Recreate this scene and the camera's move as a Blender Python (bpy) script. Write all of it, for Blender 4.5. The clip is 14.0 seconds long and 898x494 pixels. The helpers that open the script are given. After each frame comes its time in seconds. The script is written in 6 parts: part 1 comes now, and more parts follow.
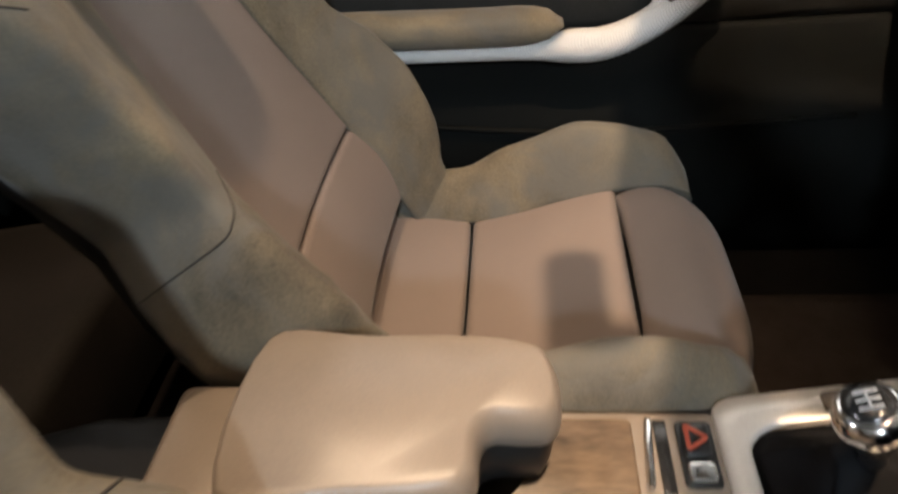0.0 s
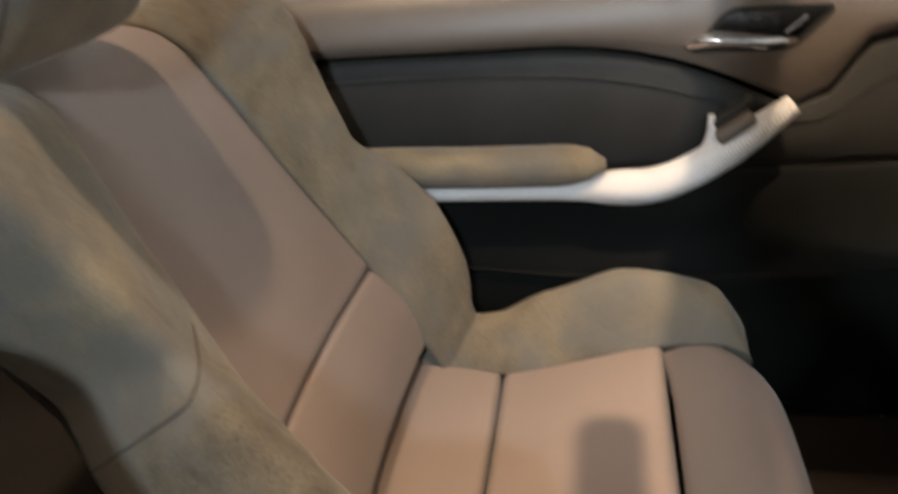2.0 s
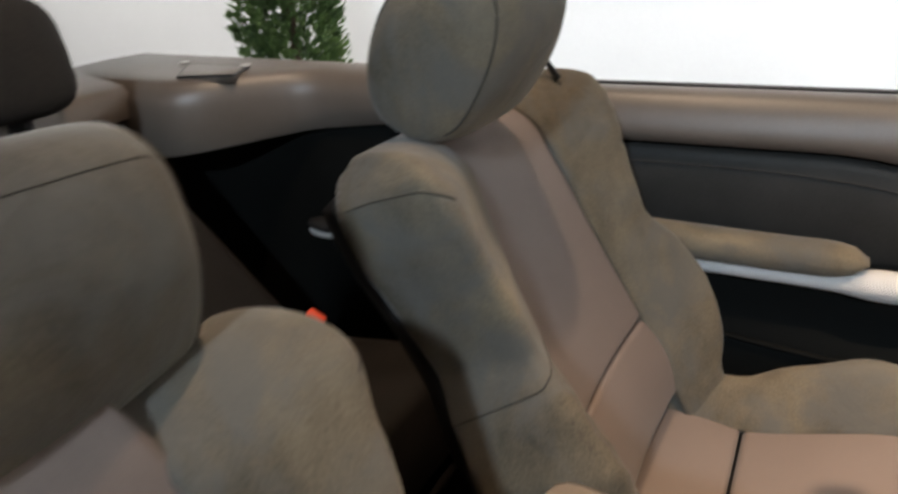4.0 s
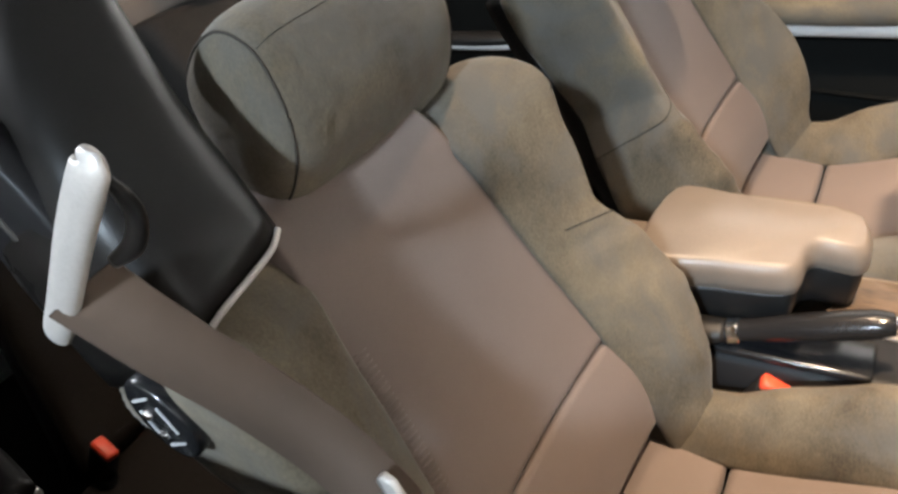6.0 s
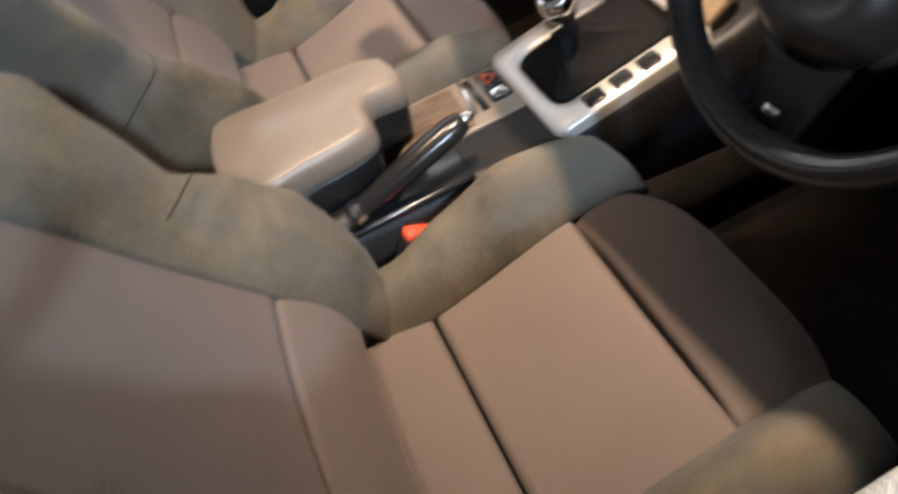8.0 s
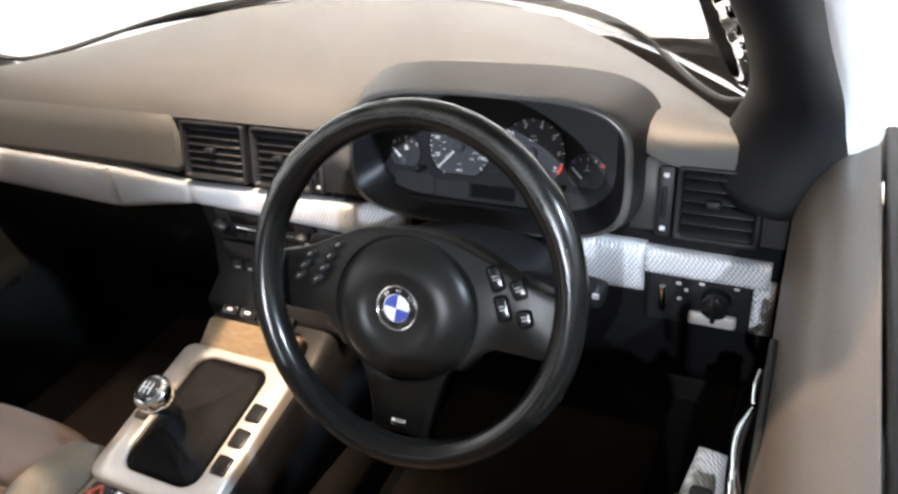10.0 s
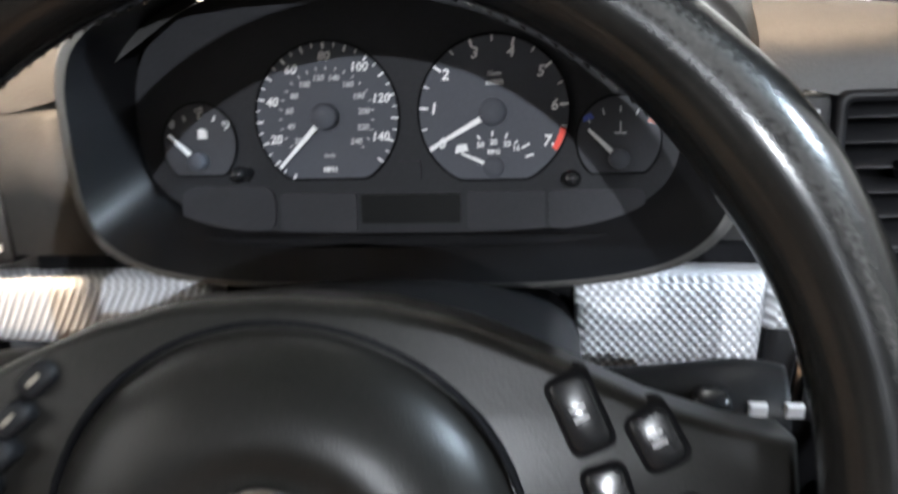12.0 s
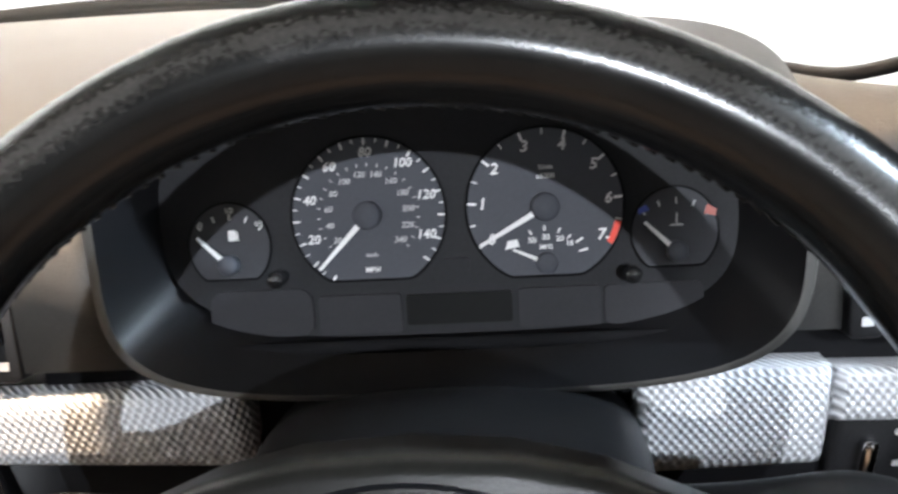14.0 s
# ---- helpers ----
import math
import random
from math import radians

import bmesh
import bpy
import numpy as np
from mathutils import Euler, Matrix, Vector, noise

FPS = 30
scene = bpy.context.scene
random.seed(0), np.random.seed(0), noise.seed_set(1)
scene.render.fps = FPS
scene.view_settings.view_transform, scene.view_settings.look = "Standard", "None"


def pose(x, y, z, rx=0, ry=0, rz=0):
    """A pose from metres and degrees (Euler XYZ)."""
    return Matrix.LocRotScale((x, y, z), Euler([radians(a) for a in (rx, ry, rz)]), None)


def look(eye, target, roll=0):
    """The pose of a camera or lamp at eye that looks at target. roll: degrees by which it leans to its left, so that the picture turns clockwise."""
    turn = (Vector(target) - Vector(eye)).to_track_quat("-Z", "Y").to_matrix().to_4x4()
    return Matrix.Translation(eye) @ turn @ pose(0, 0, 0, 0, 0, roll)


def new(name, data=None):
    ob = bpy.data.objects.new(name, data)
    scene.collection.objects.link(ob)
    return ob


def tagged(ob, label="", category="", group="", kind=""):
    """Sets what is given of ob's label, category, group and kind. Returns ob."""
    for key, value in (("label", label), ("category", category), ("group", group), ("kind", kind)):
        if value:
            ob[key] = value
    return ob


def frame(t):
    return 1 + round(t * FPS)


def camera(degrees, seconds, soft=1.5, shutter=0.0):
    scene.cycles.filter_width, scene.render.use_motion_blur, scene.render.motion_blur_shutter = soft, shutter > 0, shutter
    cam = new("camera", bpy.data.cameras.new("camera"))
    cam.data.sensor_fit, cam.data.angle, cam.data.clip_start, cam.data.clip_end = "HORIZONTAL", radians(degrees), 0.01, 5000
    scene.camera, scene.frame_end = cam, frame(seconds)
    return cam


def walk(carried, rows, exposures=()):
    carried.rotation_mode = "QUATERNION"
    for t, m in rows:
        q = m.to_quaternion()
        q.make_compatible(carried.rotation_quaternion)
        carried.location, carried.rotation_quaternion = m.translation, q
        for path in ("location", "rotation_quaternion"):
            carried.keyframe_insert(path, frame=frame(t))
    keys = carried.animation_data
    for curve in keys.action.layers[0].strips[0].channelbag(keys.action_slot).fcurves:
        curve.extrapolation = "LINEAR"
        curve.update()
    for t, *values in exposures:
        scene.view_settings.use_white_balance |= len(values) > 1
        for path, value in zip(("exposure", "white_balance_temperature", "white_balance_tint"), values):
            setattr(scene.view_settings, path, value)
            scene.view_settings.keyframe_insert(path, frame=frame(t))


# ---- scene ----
cam = camera(62.3, 14.0, soft=2.6, shutter=0.5)
PATH = [
    (0, (0.371, 0.232, 1.130), (-1.203, 0.018, -0.085), -5.9),
    (0.5, (0.256, 0.281, 1.091), (-1.327, 0.016, -0.102), -4.8),
    (1, (0.23, 0.311, 1.058), (-1.386, 0.129, -0.107), -3.9),
    (1.5, (0.251, 0.304, 1.075), (-1.401, 0.066, -0.027), -6.4),
    (2, (0.271, 0.277, 1.11), (-1.453, -0.119, 0.177), -6.5),
    (2.5, (0.293, 0.244, 1.166), (-1.474, -0.326, 0.421), -5.5),
    (3, (0.336, 0.226, 1.2), (-1.432, -0.445, 0.548), -3.6),
    (3.5, (0.39, 0.212, 1.199), (-1.336, -0.533, 0.510), -2.7),
    (4, (0.493, 0.207, 1.210), (-1.135, -0.665, 0.427), -3.4),
    (4.2, (0.551, 0.219, 1.210), (-1.051, -0.657, 0.377), -1.6),
    (6.3, (0.821, 0.273, 1.263), (-0.481, -0.688, 0.087), -14.2),
    (6.5, (0.822, 0.259, 1.262), (-0.504, -0.577, 0.019), -14.2),
    (7, (0.820, 0.154, 1.248), (-0.532, -0.111, -0.200), -12.0),
    (7.5, (0.819, 0.120, 1.243), (-0.462, 0.015, -0.290), -17.1),
    (8, (0.783, 0.135, 1.225), (-0.556, 0.289, -0.252), -22.1),
    (8.5, (0.784, 0.097, 1.237), (-0.498, 0.608, -0.209), -22.3),
    (8.7, (0.798, 0.100, 1.265), (-0.429, 0.779, -0.160), -21.3),
    (9, (0.768, 0.031, 1.352), (-0.243, 1.093, -0.007), -9.0),
    (9.2, (0.767, 0.021, 1.382), (-0.197, 1.233, 0.117), -7.2),
    (11.3, (0.543, 0.231, 1.132), (0.019, 1.837, 0.061), -5.4),
    (11.5, (0.505, 0.286, 1.089), (0.051, 1.933, 0.049), -4.5),
    (12, (0.457, 0.396, 1.065), (0.202, 2.109, 0.065), -4.6),
    (12.5, (0.43, 0.434, 1.062), (0.268, 2.206, 0.15), -4.1),
    (13, (0.42, 0.428, 1.072), (0.27, 2.227, 0.21), -4.7),
    (13.5, (0.421, 0.431, 1.081), (0.297, 2.222, 0.2), -4.9),
    (14, (0.398, 0.425, 1.086), (0.286, 2.205, 0.182), -4.3),
]
walk(cam, [(t, look(eye, target, roll)) for t, eye, target, roll in PATH],
     [(0, -0.62, 7200, 10), (1.2, -0.62, 7250, 10), (2.4, -0.36, 7100, 10), (3.1, -0.68, 6850, 10), (3.6, -0.90, 6750, 10), (4.2, -0.70, 6900, 10), (6.3, -0.08, 6900, 10), (7.5, -0.28, 6600, 10), (8.5, -0.52, 6450, 10), (9.2, -0.06, 6500, 10), (11.3, 0.0, 6850, 10), (14, 0.03, 6800, 10)])

# ---- light: showroom ceiling spots, and light panels added out of view ----
world = bpy.data.worlds.new("showroom_world")
scene.world = world
world.use_nodes = True
world.node_tree.nodes["Background"].inputs[0].default_value = (0.9, 0.95, 1.0, 1)
world.node_tree.nodes["Background"].inputs[1].default_value = 0.02


def lamp(name, kind, eye, target, power, colour, size, cone=60, blend=0.2):
    data = bpy.data.lights.new(name, kind)
    data.energy, data.color = power, colour
    if kind == "AREA":
        data.shape, data.size, data.size_y = "RECTANGLE", size[0], size[1]
    else:
        data.shadow_soft_size, data.spot_size, data.spot_blend = size, radians(cone), blend
    ob = new(name, data)
    ob.matrix_world = look(eye, target)
    return ob


lamp("ceiling_spot_warm", "SPOT", (0.30, 0.62, 3.0), (0.0, 0.90, 0.5), 900, (1.0, 0.77, 0.565), 0.03, 55, 1.0)
lamp("ceiling_spot_warm", "SPOT", (-0.28, -0.15, 3.0), (-0.40, -0.36, 0.6), 240, (1.0, 0.76, 0.55), 0.03, 52, 0.8)
lamp("wall_spot_cool", "SPOT", (3.4, 0.50, 2.9), (0.1, 0.1, 0.8), 850, (0.64, 0.81, 1.0), 0.12, 50, 0.6)
lamp("ceiling_spot_cool", "SPOT", (0.9, -4.2, 3.1), (0.42, 0.78, 0.90), 1050, (0.80, 0.88, 1.0), 0.03, 13, 0.5)
# Unseen panel added so that the east wall throws soft cool fill.
wash = lamp("east_wall_fill", "AREA", (3.45, 0.0, 3.1), (4.0, 0.0, 1.0), 70, (0.84, 0.92, 1.0), (9.0, 0.4))
wash.data.spread = radians(100)
# Unseen panel added to brighten the bonnet beyond the windscreen.
front = lamp("bonnet_fill", "AREA", (0.3, 3.1, 3.15), (0.3, 2.7, 0.8), 190, (0.97, 0.98, 1.0), (2.4, 0.5))
front.data.spread = radians(74)
# Unseen panel added to bring the west wall up to white.
wash = lamp("west_wall_wash", "AREA", (-2.1, -0.3, 3.1), (-2.65, -0.3, 1.0), 255, (0.97, 0.98, 1.0), (9.0, 0.4))
wash.data.spread = radians(100)
# Narrow spot added out of view to brighten the right-hand silver trim.
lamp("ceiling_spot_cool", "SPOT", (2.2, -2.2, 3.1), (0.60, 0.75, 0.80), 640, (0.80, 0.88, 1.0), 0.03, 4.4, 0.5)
# Unseen panel added to whiten the wall ahead of the car.
wash = lamp("north_wall_wash", "AREA", (0.5, 3.25, 3.1), (0.5, 3.65, 1.0), 95, (0.97, 0.98, 1.0), (6.0, 0.4))
wash.data.spread = radians(100)


# ---- materials ----
def surface(name, dark, light, rough=0.5, metal=0.0, blotch=9.0, grain=180.0, bump=0.15, depth=0.001,
            pattern="noise", sheen=0.0, coat=0.0, mixing=0.35, stretch=(1, 1, 1), rough_var=0.1, gloss=0.5):
    """A surface of two colours mixed by blotches and grain, with a fine relief."""
    m = bpy.data.materials.new(name)
    m.use_nodes = True
    nt = m.node_tree
    n, ln = nt.nodes, nt.links
    bsdf = n["Principled BSDF"]
    tc = n.new("ShaderNodeTexCoord")
    mp = n.new("ShaderNodeMapping")
    mp.inputs["Scale"].default_value = stretch
    ln.new(tc.outputs["Object"], mp.inputs["Vector"])
    a = n.new("ShaderNodeTexNoise")
    a.inputs["Scale"].default_value, a.inputs["Detail"].default_value, a.inputs["Roughness"].default_value = blotch, 5, 0.6
    ln.new(mp.outputs[0], a.inputs["Vector"])
    b = n.new("ShaderNodeTexNoise")
    b.inputs["Scale"].default_value, b.inputs["Detail"].default_value = grain, 3
    ln.new(mp.outputs[0], b.inputs["Vector"])
    mix = n.new("ShaderNodeMix")
    mix.data_type = "FLOAT"
    mix.inputs[0].default_value = mixing
    ln.new(a.outputs[0], mix.inputs[2])
    ln.new(b.outputs[0], mix.inputs[3])
    ramp = n.new("ShaderNodeValToRGB")
    ramp.color_ramp.elements[0].position, ramp.color_ramp.elements[1].position = 0.36, 0.64
    ramp.color_ramp.elements[0].color, ramp.color_ramp.elements[1].color = (*dark, 1), (*light, 1)
    ln.new(mix.outputs[0], ramp.inputs[0])
    ln.new(ramp.outputs[0], bsdf.inputs["Base Color"])
    mr = n.new("ShaderNodeMapRange")
    mr.inputs[3].default_value, mr.inputs[4].default_value = max(rough - rough_var, 0.03), min(rough + rough_var, 1)
    ln.new(a.outputs[0], mr.inputs[0])
    ln.new(mr.outputs[0], bsdf.inputs["Roughness"])
    bsdf.inputs["Metallic"].default_value, bsdf.inputs["Specular IOR Level"].default_value = metal, gloss
    if sheen:
        bsdf.inputs["Sheen Weight"].default_value = sheen
        bsdf.inputs["Sheen Roughness"].default_value = 0.45
    if coat:
        bsdf.inputs["Coat Weight"].default_value = coat
        bsdf.inputs["Coat Roughness"].default_value = 0.15
    bp = n.new("ShaderNodeBump")
    bp.inputs["Strength"].default_value, bp.inputs["Distance"].default_value = bump, depth
    if pattern == "noise":
        ln.new(b.outputs[0], bp.inputs["Height"])
    elif pattern == "leather":
        v = n.new("ShaderNodeTexVoronoi")
        v.inputs["Scale"].default_value = grain * 2
        ln.new(mp.outputs[0], v.inputs["Vector"])
        ln.new(v.outputs["Distance"], bp.inputs["Height"])
    else:  # woven or embossed: two crossing sets of ridges over the surface's own plane
        lean = 0.75 if pattern == "emboss" else 1.0
        waves = []
        for sg in (1, -1):
            dot = n.new("ShaderNodeVectorMath")
            dot.operation = "DOT_PRODUCT"
            dot.inputs[1].default_value = (grain, grain, sg * lean * grain)
            ln.new(tc.outputs["Object"], dot.inputs[0])
            sine = n.new("ShaderNodeMath")
            sine.operation = "SINE"
            ln.new(dot.outputs["Value"], sine.inputs[0])
            waves.append(sine)
        both = n.new("ShaderNodeMath")
        both.operation = "ADD"
        ln.new(waves[0].outputs[0], both.inputs[0])
        ln.new(waves[1].outputs[0], both.inputs[1])
        ln.new(both.outputs[0], bp.inputs["Height"])
        if pattern == "emboss":  # the raised dots keep the full colour, the ground between them is darker
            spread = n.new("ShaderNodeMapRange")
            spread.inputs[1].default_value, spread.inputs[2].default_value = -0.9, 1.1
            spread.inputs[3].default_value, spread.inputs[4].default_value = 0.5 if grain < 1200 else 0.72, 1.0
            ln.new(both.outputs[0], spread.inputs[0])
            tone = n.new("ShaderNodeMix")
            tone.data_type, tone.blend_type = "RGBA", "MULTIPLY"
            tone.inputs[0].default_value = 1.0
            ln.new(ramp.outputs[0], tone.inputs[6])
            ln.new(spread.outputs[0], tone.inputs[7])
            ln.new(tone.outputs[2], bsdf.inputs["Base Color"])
    ln.new(bp.outputs[0], bsdf.inputs["Normal"])
    return m


SUEDE = surface("olive_suede", (0.050, 0.0415, 0.0300), (0.180, 0.147, 0.102), 0.95, blotch=6, grain=420, bump=0.22, sheen=0.12, mixing=0.22, stretch=(1, 1, 0.6), gloss=0.2)
FABRIC = surface("taupe_fabric", (0.132, 0.101, 0.087), (0.162, 0.125, 0.108), 0.78, blotch=5, grain=900, bump=0.12, depth=0.0005, sheen=0.1, mixing=0.5)
VINYL = surface("grey_tan_vinyl", (0.150, 0.123, 0.101), (0.195, 0.160, 0.132), 0.34, blotch=7, grain=450, bump=0.12, pattern="leather")
LEATHER = surface("black_leather", (0.009, 0.009, 0.009), (0.018, 0.017, 0.0165), 0.38, blotch=9, grain=520, bump=0.16, pattern="leather", gloss=0.32)
RIMHIDE = surface("worn_black_hide", (0.006, 0.006, 0.006), (0.013, 0.012, 0.011), 0.22, blotch=16, grain=900, bump=0.07, depth=0.0005, rough_var=0.08, gloss=0.5)
HUBSKIN = surface("soft_hub_skin", (0.009, 0.0083, 0.0074), (0.0145, 0.0135, 0.012), 0.34, blotch=7, grain=420, bump=0.08, pattern="leather", gloss=0.26)
PLASTIC = surface("black_plastic", (0.008, 0.008, 0.009), (0.014, 0.014, 0.015), 0.46, blotch=6, grain=500, bump=0.14, gloss=0.2)
MATTBLACK = surface("matt_black_plastic", (0.006, 0.006, 0.007), (0.010, 0.010, 0.011), 0.7, blotch=6, grain=500, bump=0.05, gloss=0.05)
BEZEL = surface("satin_black_bezel", (0.006, 0.006, 0.007), (0.009, 0.009, 0.010), 0.36, blotch=6, grain=500, bump=0.03, gloss=0.20)
# Lip grey is raised so that the edge highlight is in the colour.
LITLIP = surface("satin_lit_bezel_lip", (0.052, 0.0495, 0.047), (0.070, 0.067, 0.063), 0.30, blotch=6, grain=500, bump=0.04, gloss=0.6)
CASING = surface("brown_black_casing", (0.007, 0.0062, 0.0056), (0.011, 0.0097, 0.009), 0.30, blotch=6, grain=500, bump=0.05, gloss=0.25)
GLOSSBLACK = surface("gloss_black_plastic", (0.010, 0.010, 0.011), (0.014, 0.014, 0.015), 0.2, blotch=6, grain=500, bump=0.03)
DASHSKIN = surface("dash_skin", (0.038, 0.037, 0.036), (0.052, 0.051, 0.049), 0.55, blotch=4, grain=420, bump=0.2, pattern="leather")
DOORTOP = surface("door_top_skin", (0.085, 0.068, 0.056), (0.115, 0.092, 0.076), 0.42, blotch=4, grain=380, bump=0.12, pattern="leather")
# Black hide set darker than its own black to carry the shade low down.
DOORSHADE = surface("door_lower_skin", (0.0029, 0.0031, 0.0029), (0.0055, 0.0059, 0.0055), 0.7, blotch=5, grain=380, bump=0.15, pattern="leather", gloss=0.05)
DOORINSET = surface("door_inset_skin", (0.022, 0.0212, 0.020), (0.034, 0.033, 0.031), 0.5, blotch=5, grain=380, bump=0.15, pattern="leather", gloss=0.12)
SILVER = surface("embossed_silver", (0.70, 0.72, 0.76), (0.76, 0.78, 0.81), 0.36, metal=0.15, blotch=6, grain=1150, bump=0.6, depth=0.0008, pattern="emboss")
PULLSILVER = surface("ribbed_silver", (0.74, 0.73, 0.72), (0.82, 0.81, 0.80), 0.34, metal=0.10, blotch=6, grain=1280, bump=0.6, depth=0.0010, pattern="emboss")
PAINTSILVER = surface("satin_silver_paint", (0.50, 0.47, 0.44), (0.60, 0.57, 0.54), 0.36, metal=0.35, blotch=6, grain=400, bump=0.03)
CHROME = surface("chrome", (0.75, 0.75, 0.76), (0.85, 0.85, 0.86), 0.1, metal=1.0, blotch=30, grain=300, bump=0.02, rough_var=0.05)
WEBBING = surface("belt_webbing", (0.070, 0.046, 0.032), (0.105, 0.070, 0.050), 0.75, blotch=5, grain=3200, bump=0.02, depth=0.0002, pattern="weave")
# Carpet brown set near black, so the footwell shade is in the colour.
SHADECARPET = surface("shaded_brown_carpet", (0.005, 0.0043, 0.004), (0.011, 0.009, 0.008), 0.95, blotch=14, grain=600, bump=0.6, depth=0.003, gloss=0.1)
MAT = surface("taupe_floor_mat", (0.034, 0.025, 0.021), (0.052, 0.038, 0.031), 0.95, blotch=20, grain=500, bump=0.6, depth=0.003, gloss=0.1)
REAR = surface("black_rear_hide", (0.0105, 0.009, 0.008), (0.020, 0.0168, 0.0145), 0.75, blotch=7, grain=240, bump=0.2, pattern="leather", gloss=0.15)
REDP = surface("red_plastic", (0.75, 0.07, 0.03), (0.85, 0.10, 0.05), 0.4, blotch=8, grain=300, bump=0.03)
HAZARD = surface("dim_red_mark", (0.30, 0.045, 0.025), (0.36, 0.06, 0.03), 0.4, bump=0.02)
WOOD = surface("brown_streaked_wood", (0.048, 0.031, 0.019), (0.135, 0.090, 0.056), 0.4, blotch=9, grain=60, bump=0.04, stretch=(6, 1, 6), mixing=0.5)
WALL = surface("white_wall_paint", (0.80, 0.80, 0.80), (0.84, 0.84, 0.84), 0.85, blotch=1.5, grain=90, bump=0.05)
# Darker copy of the wall paint, for unseen surfaces that should bounce little light.
LOWBOUNCE = surface("low_bounce_grey", (0.16, 0.16, 0.16), (0.19, 0.19, 0.19), 0.85, blotch=1.5, grain=90, bump=0.05)
TILE = surface("grey_showroom_floor", (0.36, 0.36, 0.355), (0.42, 0.42, 0.41), 0.3, blotch=2, grain=60, bump=0.02)
LEAF = surface("conifer_leaf", (0.035, 0.075, 0.018), (0.11, 0.18, 0.045), 0.6, blotch=9, grain=60, bump=0.1)
BARK = surface("brown_bark", (0.06, 0.04, 0.025), (0.12, 0.085, 0.055), 0.9, blotch=20, grain=120, bump=0.6, depth=0.01)
POT = surface("dark_pot", (0.03, 0.03, 0.03), (0.05, 0.048, 0.045), 0.5)
DIAL = surface("dial_face", (0.056, 0.059, 0.070), (0.066, 0.070, 0.082), 0.6, blotch=8, grain=500, bump=0.04, gloss=0.2)
GAUGE = surface("gauge_face", (0.038, 0.039, 0.044), (0.046, 0.047, 0.053), 0.6, blotch=8, grain=500, bump=0.04, gloss=0.2)
CARD = surface("cluster_plate", (0.018, 0.018, 0.020), (0.024, 0.024, 0.027), 0.6, blotch=8, grain=500, bump=0.08, gloss=0.12)
CARDGREY = surface("cluster_window", (0.026, 0.026, 0.029), (0.032, 0.032, 0.036), 0.6, blotch=8, grain=500, bump=0.03, gloss=0.12)
INK = surface("white_ink", (0.72, 0.72, 0.72), (0.80, 0.80, 0.80), 0.6, bump=0.0)
DIMINK = surface("grey_ink", (0.42, 0.42, 0.43), (0.50, 0.50, 0.50), 0.6, bump=0.0)
REDINK = surface("red_ink", (0.70, 0.05, 0.03), (0.80, 0.08, 0.05), 0.6, bump=0.0)
BLUEINK = surface("blue_ink", (0.03, 0.05, 0.28), (0.05, 0.08, 0.36), 0.4, bump=0.0)
LCD = surface("lcd_window", (0.003, 0.003, 0.003), (0.005, 0.005, 0.0045), 0.5, bump=0.02, gloss=0.08)
TANLID = surface("tan_veneer", (0.125, 0.088, 0.050), (0.215, 0.155, 0.092), 0.4, blotch=9, grain=60, bump=0.04, stretch=(1, 5, 1), mixing=0.5)
THREAD = surface("grey_thread", (0.16, 0.14, 0.11), (0.26, 0.22, 0.17), 0.8, bump=0.1)
DARKSEAM = surface("seam_shadow_cloth", (0.03, 0.025, 0.02), (0.045, 0.037, 0.03), 0.9, bump=0.1)
PAINT = surface("silver_car_paint", (0.70, 0.71, 0.72), (0.75, 0.76, 0.77), 0.35, metal=0.15, coat=0.8, bump=0.02)



def brushed_nap(m, grey):
    """Adds to a suede patches where the nap is brushed the other way, greyer, and soft creases."""
    nt = m.node_tree
    n, ln = nt.nodes, nt.links
    bsdf = n["Principled BSDF"]
    tc = n.new("ShaderNodeTexCoord")
    warp = n.new("ShaderNodeTexNoise")
    warp.inputs["Scale"].default_value, warp.inputs["Detail"].default_value = 5.5, 6
    warp.inputs["Roughness"].default_value, warp.inputs["Distortion"].default_value = 0.62, 1.4
    ln.new(tc.outputs["Object"], warp.inputs["Vector"])
    patch = n.new("ShaderNodeMapRange")
    patch.inputs[1].default_value, patch.inputs[2].default_value = 0.42, 0.62
    patch.inputs[4].default_value = 0.8
    ln.new(warp.outputs[0], patch.inputs[0])
    mix = n.new("ShaderNodeMix")
    mix.data_type = "RGBA"
    ln.new(patch.outputs[0], mix.inputs[0])
    ln.new(bsdf.inputs["Base Color"].links[0].from_socket, mix.inputs[6])
    mix.inputs[7].default_value = (*grey, 1)
    ln.new(mix.outputs[2], bsdf.inputs["Base Color"])
    crease = n.new("ShaderNodeTexNoise")
    crease.inputs["Scale"].default_value, crease.inputs["Detail"].default_value, crease.inputs["Distortion"].default_value = 16, 3, 1.0
    ln.new(tc.outputs["Object"], crease.inputs["Vector"])
    bp = n.new("ShaderNodeBump")
    bp.inputs["Strength"].default_value, bp.inputs["Distance"].default_value = 0.5, 0.007
    ln.new(crease.outputs[0], bp.inputs["Height"])
    fine = bsdf.inputs["Normal"].links[0].from_node
    ln.new(bp.outputs[0], fine.inputs["Normal"])


brushed_nap(SUEDE, (0.098, 0.094, 0.085))


